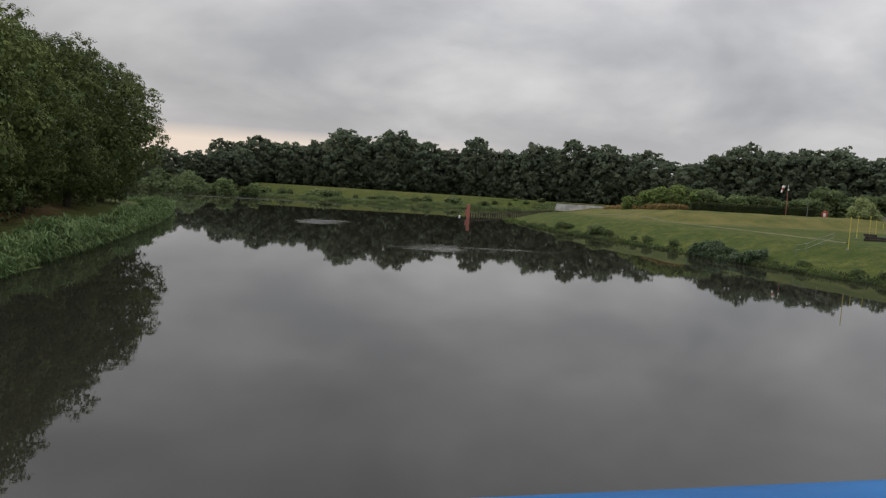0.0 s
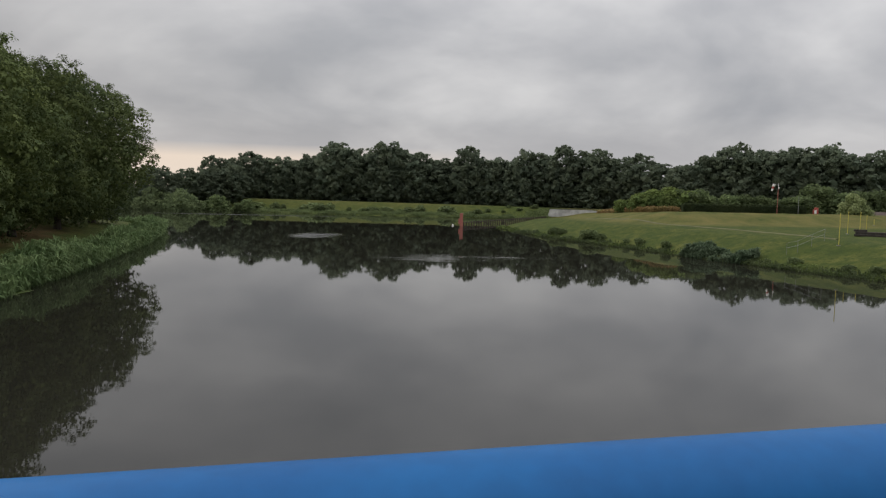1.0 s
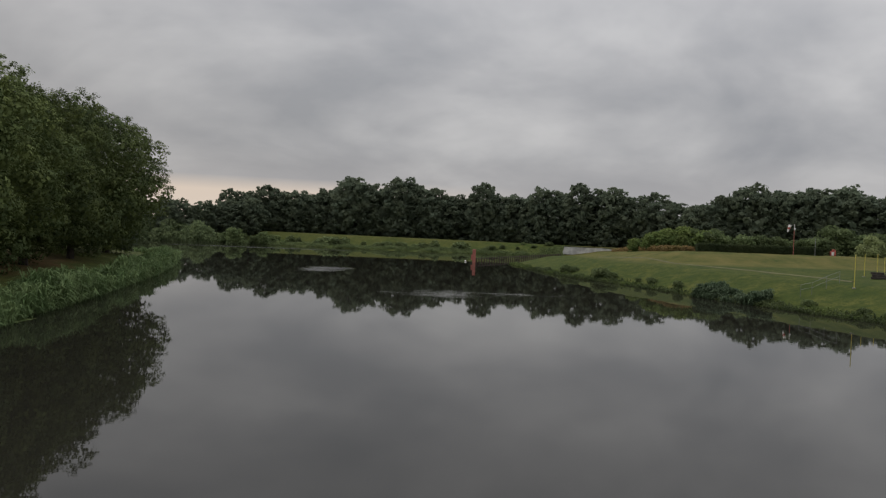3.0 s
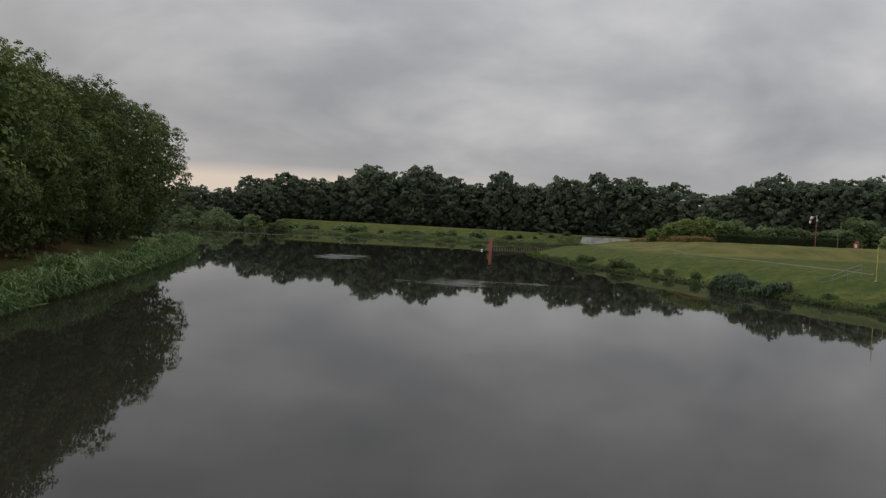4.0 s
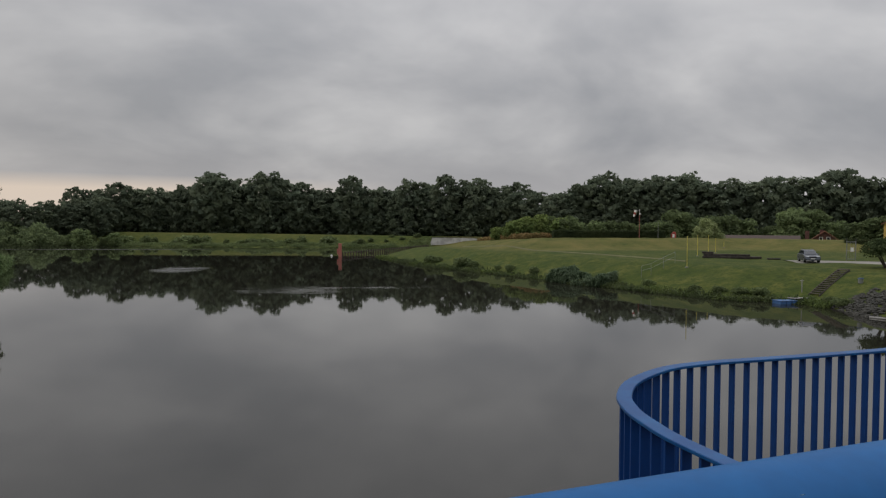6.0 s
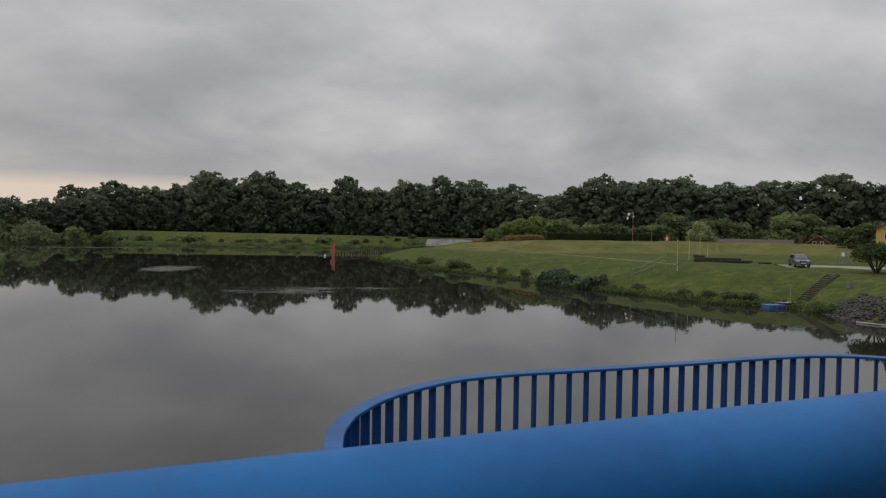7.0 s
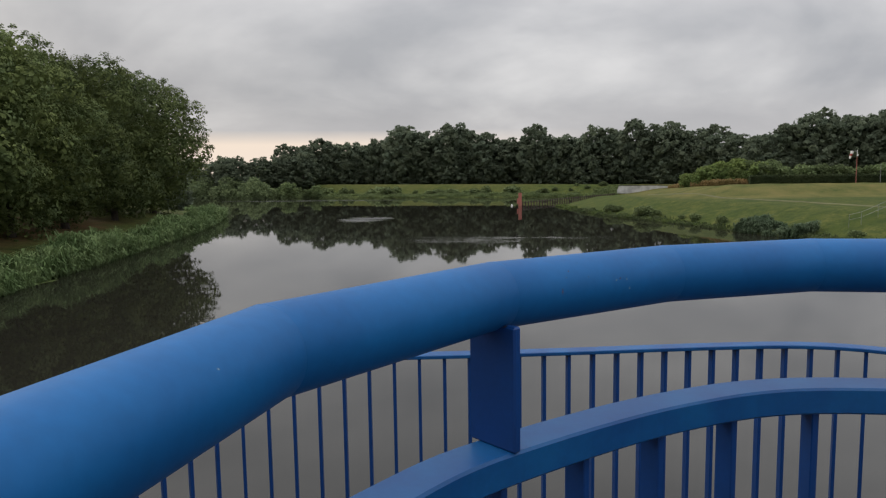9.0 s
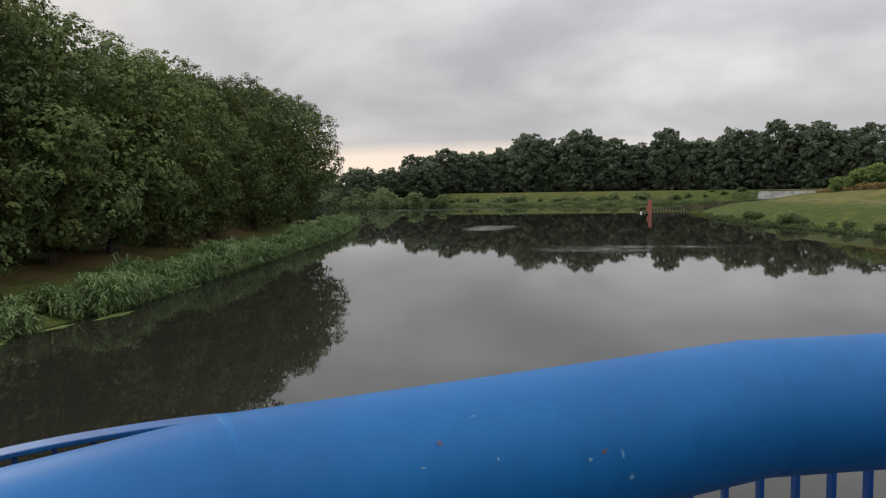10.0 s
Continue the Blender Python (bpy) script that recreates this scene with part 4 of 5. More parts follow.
# ---- shrubs ----
bush_kinds = {
    "shrub": tree_template("shrub", 50, 2.2, 1.35, -0.4, 26, 1500, 0.17, darkshrub, "dark green shrub at the water's edge", "shrub", 0.05, 0.0, 0.42, "shrubs on the banks"),
    "far": tree_template("dike_shrub", 51, 2.2, 1.3, -0.4, 12, 420, 0.30, darkshrub, "small dark green shrub at the foot of the dike", "shrub", 0.05, 0.0, 0.45, "shrubs below the far dike"),
    "bright": tree_template("green_shrub", 52, 4.6, 2.2, -0.8, 22, 2600, 0.24, shrub, "light green shrub beside the clipped hedge", "shrub", 0.08, 0.0, 0.36, "shrubs behind the hedge"),
    "tall": tree_template("thicket_tree", 53, 6.0, 2.4, -0.8, 30, 2600, 0.28, thicketleaf, "dark green small tree of the thicket", "tree", 0.1, 0.0, 0.34, "trees of the wood"),
    "willow": tree_template("weeping_willow", 54, 4.2, 2.6, -3.4, 26, 5200, 0.22, willowleaf, "pale green weeping willow behind the dike", "tree", 0.12, 2.5, 0.33),
    "osier": tree_template("willow_bush", 55, 8.0, 6.0, -2.5, 40, 5600, 0.42, osierleaf, "grey-green broad willow bush on the far shore", "shrub", 0.2, 0.5, 0.32),
}
for x, y, h, w in ((9.0, 122, 0.8, 1.1), (11.2, 113.4, 2.0, 1.0), (12.3, 111.8, 1.4, 1.0), (14.9, 102.4, 2.3, 1.2), (16.2, 100.4, 1.5, 1.0), (18.6, 95, 0.9, 1.0), (19.7, 92.2, 1.4, 0.9), (21.7, 87, 1.4, 0.9), (23.4, 81.8, 0.7, 1.3),
                   (24.3, 78.6, 1.2, 1.2), (28.9, 68.2, 1.0, 1.3), (31.2, 62.8, 0.8, 1.4), (32.4, 60.4, 0.9, 1.4), (33.6, 59.0, 1.0, 1.4), (35.0, 58.0, 1.1, 1.3),
                   (37.9, 52.6, 0.9, 1.4), (37.6, 50.8, 1.0, 1.4), (38.0, 43.6, 0.7, 1.4)):
    plant(bush_kinds["shrub"], x, y, h * 0.62, rnd.uniform(0, 360), w * 1.35)
reed_bed("waterside_weeds", RIGHT_SHORE[::-1], 51, 128, 1.6, 36, 0.48, darkshrub, "ragged green weeds along the water's edge", 21, -0.3)
reed_bed("waterside_grass", RIGHT_SHORE[::-1], 51, 146, 1.3, 34, 0.45, shrub, "low tufts of bank grass at the waterline", 22, -0.2)
reed_bed("reed_clump", [(23.1, 80.5), (24.8, 75.6), (26.6, 72.2)][::-1], 72.3, 80.4, 2.2, 260, 1.25, leafy("bluish_reeds", (0.125, 0.165, 0.098), (0.080, 0.115, 0.064)), "grey-green reed clump at the water's edge", 12, -0.9)
reed_bed("far_margin", FAR_SHORE, 196, 250, 8.0, 60, 0.8, darkshrub, "dark low weeds along the far waterline", 31, -0.4)
for i in range(46):
    x0 = -92 + i * 2.45 + rnd.uniform(-0.9, 0.9)
    yy = float(np.interp(x0, [-90, -63, -35, -10, 5, 22], [222, 211, 204, 200, 200, 202])) + rnd.uniform(9.0, 15.0)
    if rnd.random() < 0.85:
        plant(bush_kinds["far"], x0, yy, rnd.choice((0.9, 1.2, 1.5, 1.8, 2.4)), rnd.uniform(0, 360), rnd.uniform(1.0, 2.0))
for x, y, h, w in ((-93, 218, 8.2, 1.0), (-103, 222, 8.8, 1.1), (-117, 229, 9.0, 1.2)):
    plant(bush_kinds["osier"], x, y, h, rnd.uniform(0, 360), w)
for x, y, h in ((-81, 217, 5.4), (-74, 214, 3.2), (-71, 215, 3.9), (-85, 221, 3.4)):
    plant(bush_kinds["tall"], x, y, h, rnd.uniform(0, 360), 1.2)
for x, y, top in ((-104, 228, 13.9), (-98, 234, 13.7), (-112, 235, 14.2), (-124, 238, 14.2), (-135, 245, 14.5), (-91, 238, 14.5), (-84, 240, 15.5), (-86, 152, 9.0), (-97, 152, 10)):
    plant(far_oaks[rnd.randrange(4)], x, y, top - ground_z(x, y), rnd.uniform(0, 360), 1.3)
for x, y, h, w in ((29.5, 133, 3.2, 1.0), (32.5, 135, 4.0, 1.0), (35.5, 133, 4.4, 1.0), (38.0, 130.5, 4.0, 1.0), (34.2, 129, 2.8, 1.0), (28.0, 140, 2.4, 1.1)):
    plant(bush_kinds["bright"], x, y, h * 1.1, rnd.uniform(0, 360), w)
for i in range(16):
    x = 37 + i * 1.5 + rnd.uniform(-0.4, 0.4)
    plant(bush_kinds["tall"], x, 131 - 0.15 * i + rnd.uniform(-1.5, 2.5), rnd.uniform(4.0, 5.4), rnd.uniform(0, 360), 1.1)
for i in range(20):
    x = 70 + i * 2.4 + rnd.uniform(-0.5, 0.5)
    plant(bush_kinds["tall"], x, 152 - 0.85 * (x - 70) + rnd.uniform(-3, 3), rnd.uniform(4.5, 8.5), rnd.uniform(0, 360), 1.3)
for i in range(54):
    x = -118 + i * 3.2 + rnd.uniform(-1, 1)
    yb = float(np.interp(x, [-118, -63, -10, 22, 60], [286, 268, 262, 262, 250])) + rnd.uniform(-2, 3)
    plant(bush_kinds["tall"], x, yb, rnd.uniform(7, 10.5), rnd.uniform(0, 360), 1.5)
tagged(plant(bush_kinds["bright"], 53.6, 51.9, 4.3, 40, 0.95), "light green small tree beside the brick house", "tree", "")
plant(bush_kinds["willow"], 63.2, 119.9, 3.6, 20, 1.15)
reed_bed("dry_grass", [(31.5, 119), (30, 132), (31, 150), (34, 175), (36, 196)][::-1], 119, 196, 2.6, 70, 0.85, leafy("dry_grass_blades", (0.30, 0.20, 0.09), (0.22, 0.17, 0.07)), "tall dry straw-coloured grass on the dike", 17, -2.0)


def hedge(name, a, b, w, h, mat, label, seed):
    a, b = Vector(a), Vector(b)
    L = (b - a).length
    rot = math.degrees(math.atan2(b.y - a.y, b.x - a.x))
    c = (a + b) / 2
    ob = empty(name, pose(c.x, c.y, min(ground_z(a.x, a.y), ground_z(b.x, b.y)), 0, 0, rot), label, "hedge", "hedges")
    part("twig_core", box_bm(L - 0.2, w - 0.25, h - 0.15, (0, 0, 0), 0.05), mat, ob)
    rng = np.random.default_rng(seed)
    cnt = int(L * (w + 2 * h) * 55)
    u = rng.uniform(-0.5, 0.5, cnt) * L
    side = rng.integers(0, 3, cnt)
    y = np.where(side == 0, rng.uniform(-0.5, 0.5, cnt) * w, np.where(side == 1, -w / 2, w / 2)) + rng.normal(size=cnt) * 0.04
    z = np.where(side == 0, h, rng.uniform(0, h, cnt)) + rng.normal(size=cnt) * 0.04
    c3 = np.stack([u, y, z], 1)
    q = rng.normal(size=(2, cnt, 3))
    p1 = q[0] / np.linalg.norm(q[0], axis=1)[:, None] * 0.11
    p2 = np.cross(q[1], p1)
    p2 = p2 / np.linalg.norm(p2, axis=1)[:, None] * 0.07
    part("foliage", quads_mesh("foliage", np.stack([c3 - p1, c3 + p2, c3 + p1, c3 - p2], 1), mat), mat, ob)


hedge("clipped_hedge", (33.2, 118.0), (54.4, 118.8), 1.2, 1.35, hedge_leaf, "long low dark clipped hedge on the dike", 1)
hedge("clipped_hedge", (78, 103.5), (86, 97.8), 1.2, 1.5, hedge_leaf, "dark clipped hedge beside the brick hut", 2)
hedge("low_hedge", (46.2, 50.6), (54, 46.6), 1.3, 0.95, bush_leaf, "low rounded dark hedge by the gravel yard", 3)


def topiary():
    x, y = 48.7, 59.4
    ob = empty("spreading_bush_tree", pose(x, y, ground_z(x, y)), "broad dark bush tree on several crooked stems", "tree")
    rng = np.random.default_rng(77)
    for i in range(5):
        a = i * 1.256 + 0.3
        part("stem", cyl_bm(0.10, (0.12 * math.cos(a), 0.12 * math.sin(a), 0), (1.1 * math.cos(a), 1.1 * math.sin(a), 1.75), 7, 0.045), bark, ob)
    lob = [(1.35 * math.cos(t) * k, 1.35 * math.sin(t) * k, 1.75 + 0.5 * (1 - k) + 0.25 * math.sin(5 * t), 0.85, 0.85, 0.55) for t in np.linspace(0, 6, 11) for k in (0.35, 1.0)]
    part("crown", quads_mesh("crown", leaves(rng, lob, 5200, 0.12), bush_leaf), bush_leaf, ob)


topiary()


def cypress(x, y, top):
    g = ground_z(x, y)
    h = top - g
    ob = empty("cypress", pose(x, y, g), "slim dark columnar cypress", "tree", "cypresses")
    part("trunk", cyl_bm(0.09, (0, 0, 0), (0, 0, h * 0.8), 8, 0.03), bark, ob)
    rng = np.random.default_rng(int(x * 10))
    lob = [(rng.normal() * 0.05, rng.normal() * 0.05, 1.2 + (h - 1.5) * t, r, r, 0.6) for t in np.linspace(0, 1, 9) for r in [0.52 * (math.sin(math.pi * (0.14 + 0.80 * t)) ** 0.6)]]
    part("foliage", quads_mesh("foliage", leaves(rng, lob, 3600, 0.11), cypress_leaf), cypress_leaf, ob)


cypress(52.5, 61.8, 7.6)
cypress(53.5, 61.0, 8.2)

# ---- paths ----
ribbon("gravel_yard", [(46.3, 70.6), (50, 69.3), (55, 66.5), (59.5, 60.5), (61.5, 52), (62, 42)], 6.0, gravel, "pale gravel yard beside the meadow")
ribbon("footpath", [(19.5, 132), (22.5, 118), (27, 104), (31.3, 92), (34.3, 81), (36, 74)], 0.6, worn, "worn straw-coloured footpath along the dike")

# ---- weir, mast and wall ----
def palisade():
    line = [(-3.6, 145.2), (5.0, 165.0), (13.0, 183.0), (20.6, 200.4)]
    z = lambda x, y: 0.0
    ob = empty("palisade", pose(6, 145, 0), "row of dark wooden stakes along the weir", "fence")
    me = bpy.data.meshes.new("stake")
    bm = box_bm(0.24, 0.22, 1.45, (0, 0, 0), 0.04)
    bm.to_mesh(me)
    bm.free()
    me.materials.append(wood_red)
    tops = []
    for p, rot in along([(x, y, 0) for x, y in line], 1.45):
        s = part("stake", me, wood_red, ob)
        zz = z(p.x, p.y) - 0.5
        s.matrix_basis = Matrix.Translation((-6, -145, 0)) @ pose(p.x, p.y, zz, rnd.uniform(-2, 2), 0, rot)
        tops.append((p.x - 6, p.y - 145, zz + 1.22))
    V, F = sweep(tops, rect_section(0.08, 0.10, 0.01))
    part("waling", mesh_of("waling", V, F, wood_dark), wood_dark, ob, "dark wooden waling beam")


palisade()


def mast():
    ob = empty("channel_mark", pose(-4.1, 144.6, -1.0), "faded red square channel mark standing in the water", "channel mark")
    part("column", box_bm(0.66, 0.66, 3.65, (0, 0, 0), 0.05), mast_red, ob)
    part("cap", box_bm(0.74, 0.74, 0.08, (0, 0, 3.65), 0.02), mast_red, ob)
    part("board", box_bm(0.30, 0.5, 1.1, (-0.48, -0.1, 1.5), 0.02), mast_red, ob)
    b = empty("buoy", pose(-5.9, 147, 0), "small white round buoy on the water", "buoy")
    bm = bmesh.new()
    bmesh.ops.create_uvsphere(bm, u_segments=14, v_segments=9, radius=0.22, matrix=Matrix.Translation((0, 0, 0.10)))
    part("float", bm, white_paint, b)
    part("ring", cyl_bm(0.05, (0, 0, 0.30), (0, 0, 0.40), 8), galv, b)


mast()


def weir_wall():
    a, b = (22.0, 203.8), (35.2, 200.0)
    c = ((a[0] + b[0]) / 2, (a[1] + b[1]) / 2)
    rot = math.degrees(math.atan2(b[1] - a[1], b[0] - a[0]))
    ob = empty("weir_wall", pose(c[0], c[1], 0.75, 0, 0, rot), "pale weathered concrete weir wall with dark scrawl", "wall")
    L = math.dist(a, b)
    V = []
    for y in (-0.35, 0.35):
        V += [(-L / 2 - 0.7, y, 0), (L / 2 + 1.5, y, 0), (L / 2 + 0.2, y, 1.9), (L / 2 - 2.5, y, 2.15), (-L / 2, y, 2.2)]
    F = [(0, 1, 2, 3, 4), (9, 8, 7, 6, 5)] + [(i, 5 + i, 5 + (i + 1) % 5, (i + 1) % 5) for i in range(5)]
    part("wall_body", mesh_of("wall_body", V, F, pale_wall), pale_wall, ob)
    part("coping", box_bm(L + 0.6, 0.95, 0.12, (0.0, 0, 2.2), 0.02), wood_dark, ob, "dark coping beam")
    for i in range(4):
        V, F = [], []
        for k in range(13):
            t = math.pi * k / 12
            for r in (0.28, 0.40):
                V.append((2.6 + i * 0.82 + 1.25 * r * math.cos(t), -0.354, 0.75 + r * math.sin(t)))
        F = [(2 * k, 2 * k + 1, 2 * k + 3, 2 * k + 2) for k in range(12)]
        part("scrawl", mesh_of("scrawl", V, F, rubber), rubber, ob, "dark painted scrawl")


weir_wall()


# ---- meadow things ----
def windsock():
    x, y = 48.8, 117.0
    g = ground_z(x, y)
    ob = empty("windsock_pole", pose(x, y, g), "red and white pole with a limp windsock", "windsock")
    h = 9.6 - g
    for i in range(5):
        part("pole_section", cyl_bm(0.042, (0, 0, h * i / 5), (0, 0, h * (i + 1) / 5), 10), white_paint if i == 4 else mast_red, ob)
    part("arm", cyl_bm(0.035, (0, 0, h - 0.25), (-0.75, 0, h - 0.15), 8), galv, ob)
    for i in range(3):
        part("sock_band", cyl_bm(0.24 - i * 0.04, (-0.70 - 0.12 * i, 0, h - 0.2 - 0.38 * i), (-0.82 - 0.12 * i, 0, h - 0.58 - 0.38 * i), 12, 0.20 - i * 0.04), white_paint if i % 2 == 0 else red_paint, ob)
    part("lamp", box_bm(0.20, 0.20, 0.26, (0.10, 0, h - 0.95), 0.03), white_paint, ob)
    p = empty("flag_pole", pose(52.4, 117.2, ground_z(52.4, 117.2)), "thin grey pole behind the hedge", "pole")
    part("shaft", cyl_bm(0.05, (0, 0, 0), (0, 0, 2.9), 8, 0.03), galv, p)


windsock()


def red_box():
    ob = empty("red_cabinet", pose(55.8, 118.2, ground_z(55.8, 118.2)), "small red cabinet with a white panel", "cabinet")
    part("cabinet_body", box_bm(0.75, 0.5, 0.8, (0, 0, 0), 0.03), red_paint, ob)
    part("lid", box_bm(0.5, 0.4, 0.3, (0.1, 0, 0.8), 0.05), red_paint, ob)
    part("panel", box_bm(0.4, 0.03, 0.6, (-0.15, -0.27, 0.1), 0.005), white_paint, ob, "white panel")


red_box()
for x, y, h in ((33.9, 69.8, 3.3), (42.4, 83.8, 2.7), (44.2, 84.4, 2.7), (50.5, 94.0, 2.1), (60, 108.5, 1.0)):
    ob = empty("yellow_post", pose(x, y, ground_z(x, y) - 0.05), "tall slim yellow painted post on the slope", "post", "yellow posts")
    part("shaft", cyl_bm(0.034, (0, 0, 0), (0, 0, h), 10), yellow_paint, ob)
    part("cap", cyl_bm(0.065, (0, 0, h), (0, 0, h + 0.04), 10, 0.03), yellow_paint, ob)
    part("foot", cyl_bm(0.17, (0, 0, 0), (0, 0, 0.10), 10), concrete, ob, "small concrete foot")


def timber_stack():
    x, y = 43.4, 77.6
    ob = empty("timber_stack", pose(x, y, ground_z(x, y) + 0.02, 0, 0, -26.5), "stack of long dark weathered beams on the grass", "timber")
    for i, (yy, zz, ln, off) in enumerate(((-0.45, 0, 6.2, 0), (-0.05, 0, 5.8, -0.3), (0.35, 0, 6.4, 0.2), (-0.25, 0.26, 5.2, -0.5), (0.15, 0.26, 3.4, -1.3), (0.0, 0.52, 1.3, -2.6))):
        part("beam", box_bm(ln, 0.34, 0.25, (off, yy, zz), 0.03, rnd.uniform(-1, 1)), wood_dark, ob)
    o2 = empty("timber_scrap", pose(47.0, 74.6, ground_z(47, 74.6), 0, 0, -20), "short dark board lying on the grass", "timber")
    part("board", box_bm(1.4, 0.5, 0.16, (0, 0, 0), 0.02), wood_dark, o2)


timber_stack()


def slope_rail():
    ob = empty("slope_handrail", pose(29.2, 69.6, 0), "thin pale tubular handrail beside steps down the slope", "handrail")
    pts = [(29.4, 71.2), (30.4, 71.0)]
    run = [(30.4, 71.0), (32.2, 71.8), (34.0, 72.8)]
    top = []
    for x, y in pts + run[1:]:
        g = ground_z(x, y)
        part("upright", cyl_bm(0.018, (x - 29.2, y - 69.6, g - 0.1), (x - 29.2, y - 69.6, g + 1.25), 8), galv, ob)
        top.append((x - 29.2, y - 69.6, g + 1.22))
    for k in (0, -0.5):
        for p, q in zip(top[:-1], top[1:]):
            part("rail", cyl_bm(0.014, (p[0], p[1], p[2] + k), (q[0], q[1], q[2] + k), 8), galv, ob)


slope_rail()


def stairs():
    b, t = Vector((38.3, 55.3)), Vector((43.8, 58.7))
    d = t - b
    rot = math.degrees(math.atan2(d.y, d.x))
    n, run = 15, d.length
    z0 = ground_z(b.x, b.y)
    ob = empty("bank_stairs", pose(b.x, b.y, z0, 0, 0, rot), "weathered timber steps up the grassy bank", "stairs")
    at = lambda k: (run * k, max(ground_z(*(b + d * k)), z0 + (2.62 - z0) * k) - z0 + 0.06)
    for i in range(n):
        x, z = at((i + 0.5) / n)
        part("step", box_bm(0.22, 0.85, 0.07, (x, 0, z + 0.05), 0.012), timber, ob)
    for y in (-0.45, 0.45):
        V, F = [], []
        for i in range(n + 1):
            x, z = at(i / n)
            V += [(x, y - 0.04, z - 0.2), (x, y + 0.04, z - 0.2), (x, y + 0.04, z + 0.04), (x, y - 0.04, z + 0.04)]
        for i in range(n):
            F += [(4 * i + j, 4 * i + (j + 1) % 4, 4 * i + 4 + (j + 1) % 4, 4 * i + 4 + j) for j in range(4)]
        F += [(3, 2, 1, 0), tuple(range(4 * n, 4 * n + 4))]
        part("stringer", mesh_of("stringer", V, F, wood_dark), wood_dark, ob)


stairs()


def dock():
    ob = empty("pontoon", pose(35.3, 54.9, -0.30, 0, 0, 5), "blue plastic floating pontoon moored at the bank", "pontoon")
    for i in range(3):
        part("float_block", box_bm(0.52, 1.15, 0.55, (-0.55 + i * 0.55, 0, 0), 0.06), plastic_blue, ob)
    part("deck_board", box_bm(1.68, 1.2, 0.04, (0, 0, 0.552), 0.01), plastic_blue, ob)
    g = empty("gangway", pose(38.2, 55.7, 0.38, 0, 0, 12), "grey wooden gangway plank to the pontoon", "gangway")
    for i in range(3):
        part("plank", box_bm(4.2, 0.27, 0.06, (0, -0.3 + i * 0.3, 0), 0.01), concrete, g)
    p = empty("mooring_post", pose(38.0, 56.5, ground_z(38.0, 56.5) - 0.1), "pale mooring post with a short crossbar", "post")
    part("shaft", cyl_bm(0.04, (0, 0, 0), (0, 0, 1.2), 10), concrete, p)
    part("crossbar", cyl_bm(0.022, (-0.18, 0, 1.12), (0.18, 0, 1.12), 8), concrete, p)
    for x, y, r, ln in ((36.3, 44.6, -62, 2.2), (38.2, 39.2, -80, 1.9)):
        lg = empty("drift_log", pose(x, y, 0.02, 0, 0, r), "pale bare log floating by the stones", "log", "drift logs")
        part("log_body", cyl_bm(0.08, (-ln / 2, 0, 0.02), (ln / 2, 0, 0.05), 9, 0.05), concrete, lg)
    bn = empty("litter_bin", pose(42.2, 54.6, ground_z(42.2, 54.6)), "small blue-grey bin on the slope", "bin")
    part("bin_body", cyl_bm(0.19, (0, 0, 0), (0, 0, 0.42), 12, 0.22), galv, bn)
    part("rim", cyl_bm(0.235, (0, 0, 0.42), (0, 0, 0.46), 12), plastic_blue, bn)
    b2 = empty("waste_bin", pose(52.2, 61.2, ground_z(52.2, 61.2)), "dark waste bin beside the gravel yard", "bin")
    part("bin_body", box_bm(0.6, 0.6, 1.0, (0, 0, 0), 0.05), rubber, b2)
    part("lid", box_bm(0.66, 0.66, 0.08, (0, 0, 1.0), 0.02), rubber, b2)


dock()


def mesh_gate():
    x, y = 54.8, 72.0
    ob = empty("wire_gate", pose(x, y, ground_z(x, y), 0, 0, -35), "pale wire mesh gate panel with two dark finials", "gate")
    for xx in (-0.45, 0.45):
        part("upright", cyl_bm(0.04, (xx, 0, 0), (xx, 0, 2.2), 8), galv, ob)
        part("finial", cyl_bm(0.07, (xx, 0, 2.2), (xx, 0, 2.55), 8, 0.02), rubber, ob, "dark pointed finial")
    for z in (0.15, 1.1, 2.1):
        part("crossbar", cyl_bm(0.025, (-0.45, 0, z), (0.45, 0, z), 8), galv, ob)
    for i in range(6):
        part("wire", cyl_bm(0.010, (-0.375 + i * 0.15, 0, 0.15), (-0.375 + i * 0.15, 0, 2.1), 5), galv, ob)
    part("notice", box_bm(0.32, 0.02, 0.45, (0.1, -0.05, 1.0), 0.004), white_paint, ob, "white notice plate")


mesh_gate()


def riprap():
    rng = random.Random(9)
    V, F = [], []
    for i in range(2600):
        y = rng.uniform(24, 51.5)
        sx = float(np.interp(y, [20, 30, 43, 46.5, 50, 54.2], [39.3, 39, 38, 36.3, 37, 37.6]))
        x = sx + rng.uniform(-0.4, 4.6) * (1 if y < 46 else 0.85)
        z = max(ground_z(x, y), -0.15)
        r = rng.uniform(0.09, 0.20)
        bm = bmesh.new()
        bmesh.ops.create_icosphere(bm, subdivisions=1, radius=r)
        o = len(V)
        for v in bm.verts:
            c = v.co * rng.uniform(0.75, 1.2)
            V.append((x + c.x * 1.2, y + c.y, z + c.z * 0.7 + 0.05))
        F += [tuple(o + v.index for v in f.verts) for f in bm.faces]
        bm.free()
    tagged(new("riprap", mesh_of("riprap", V, F, stone)), "grey-brown rubble stones protecting the bank", "stones", kind="stuff")


riprap()


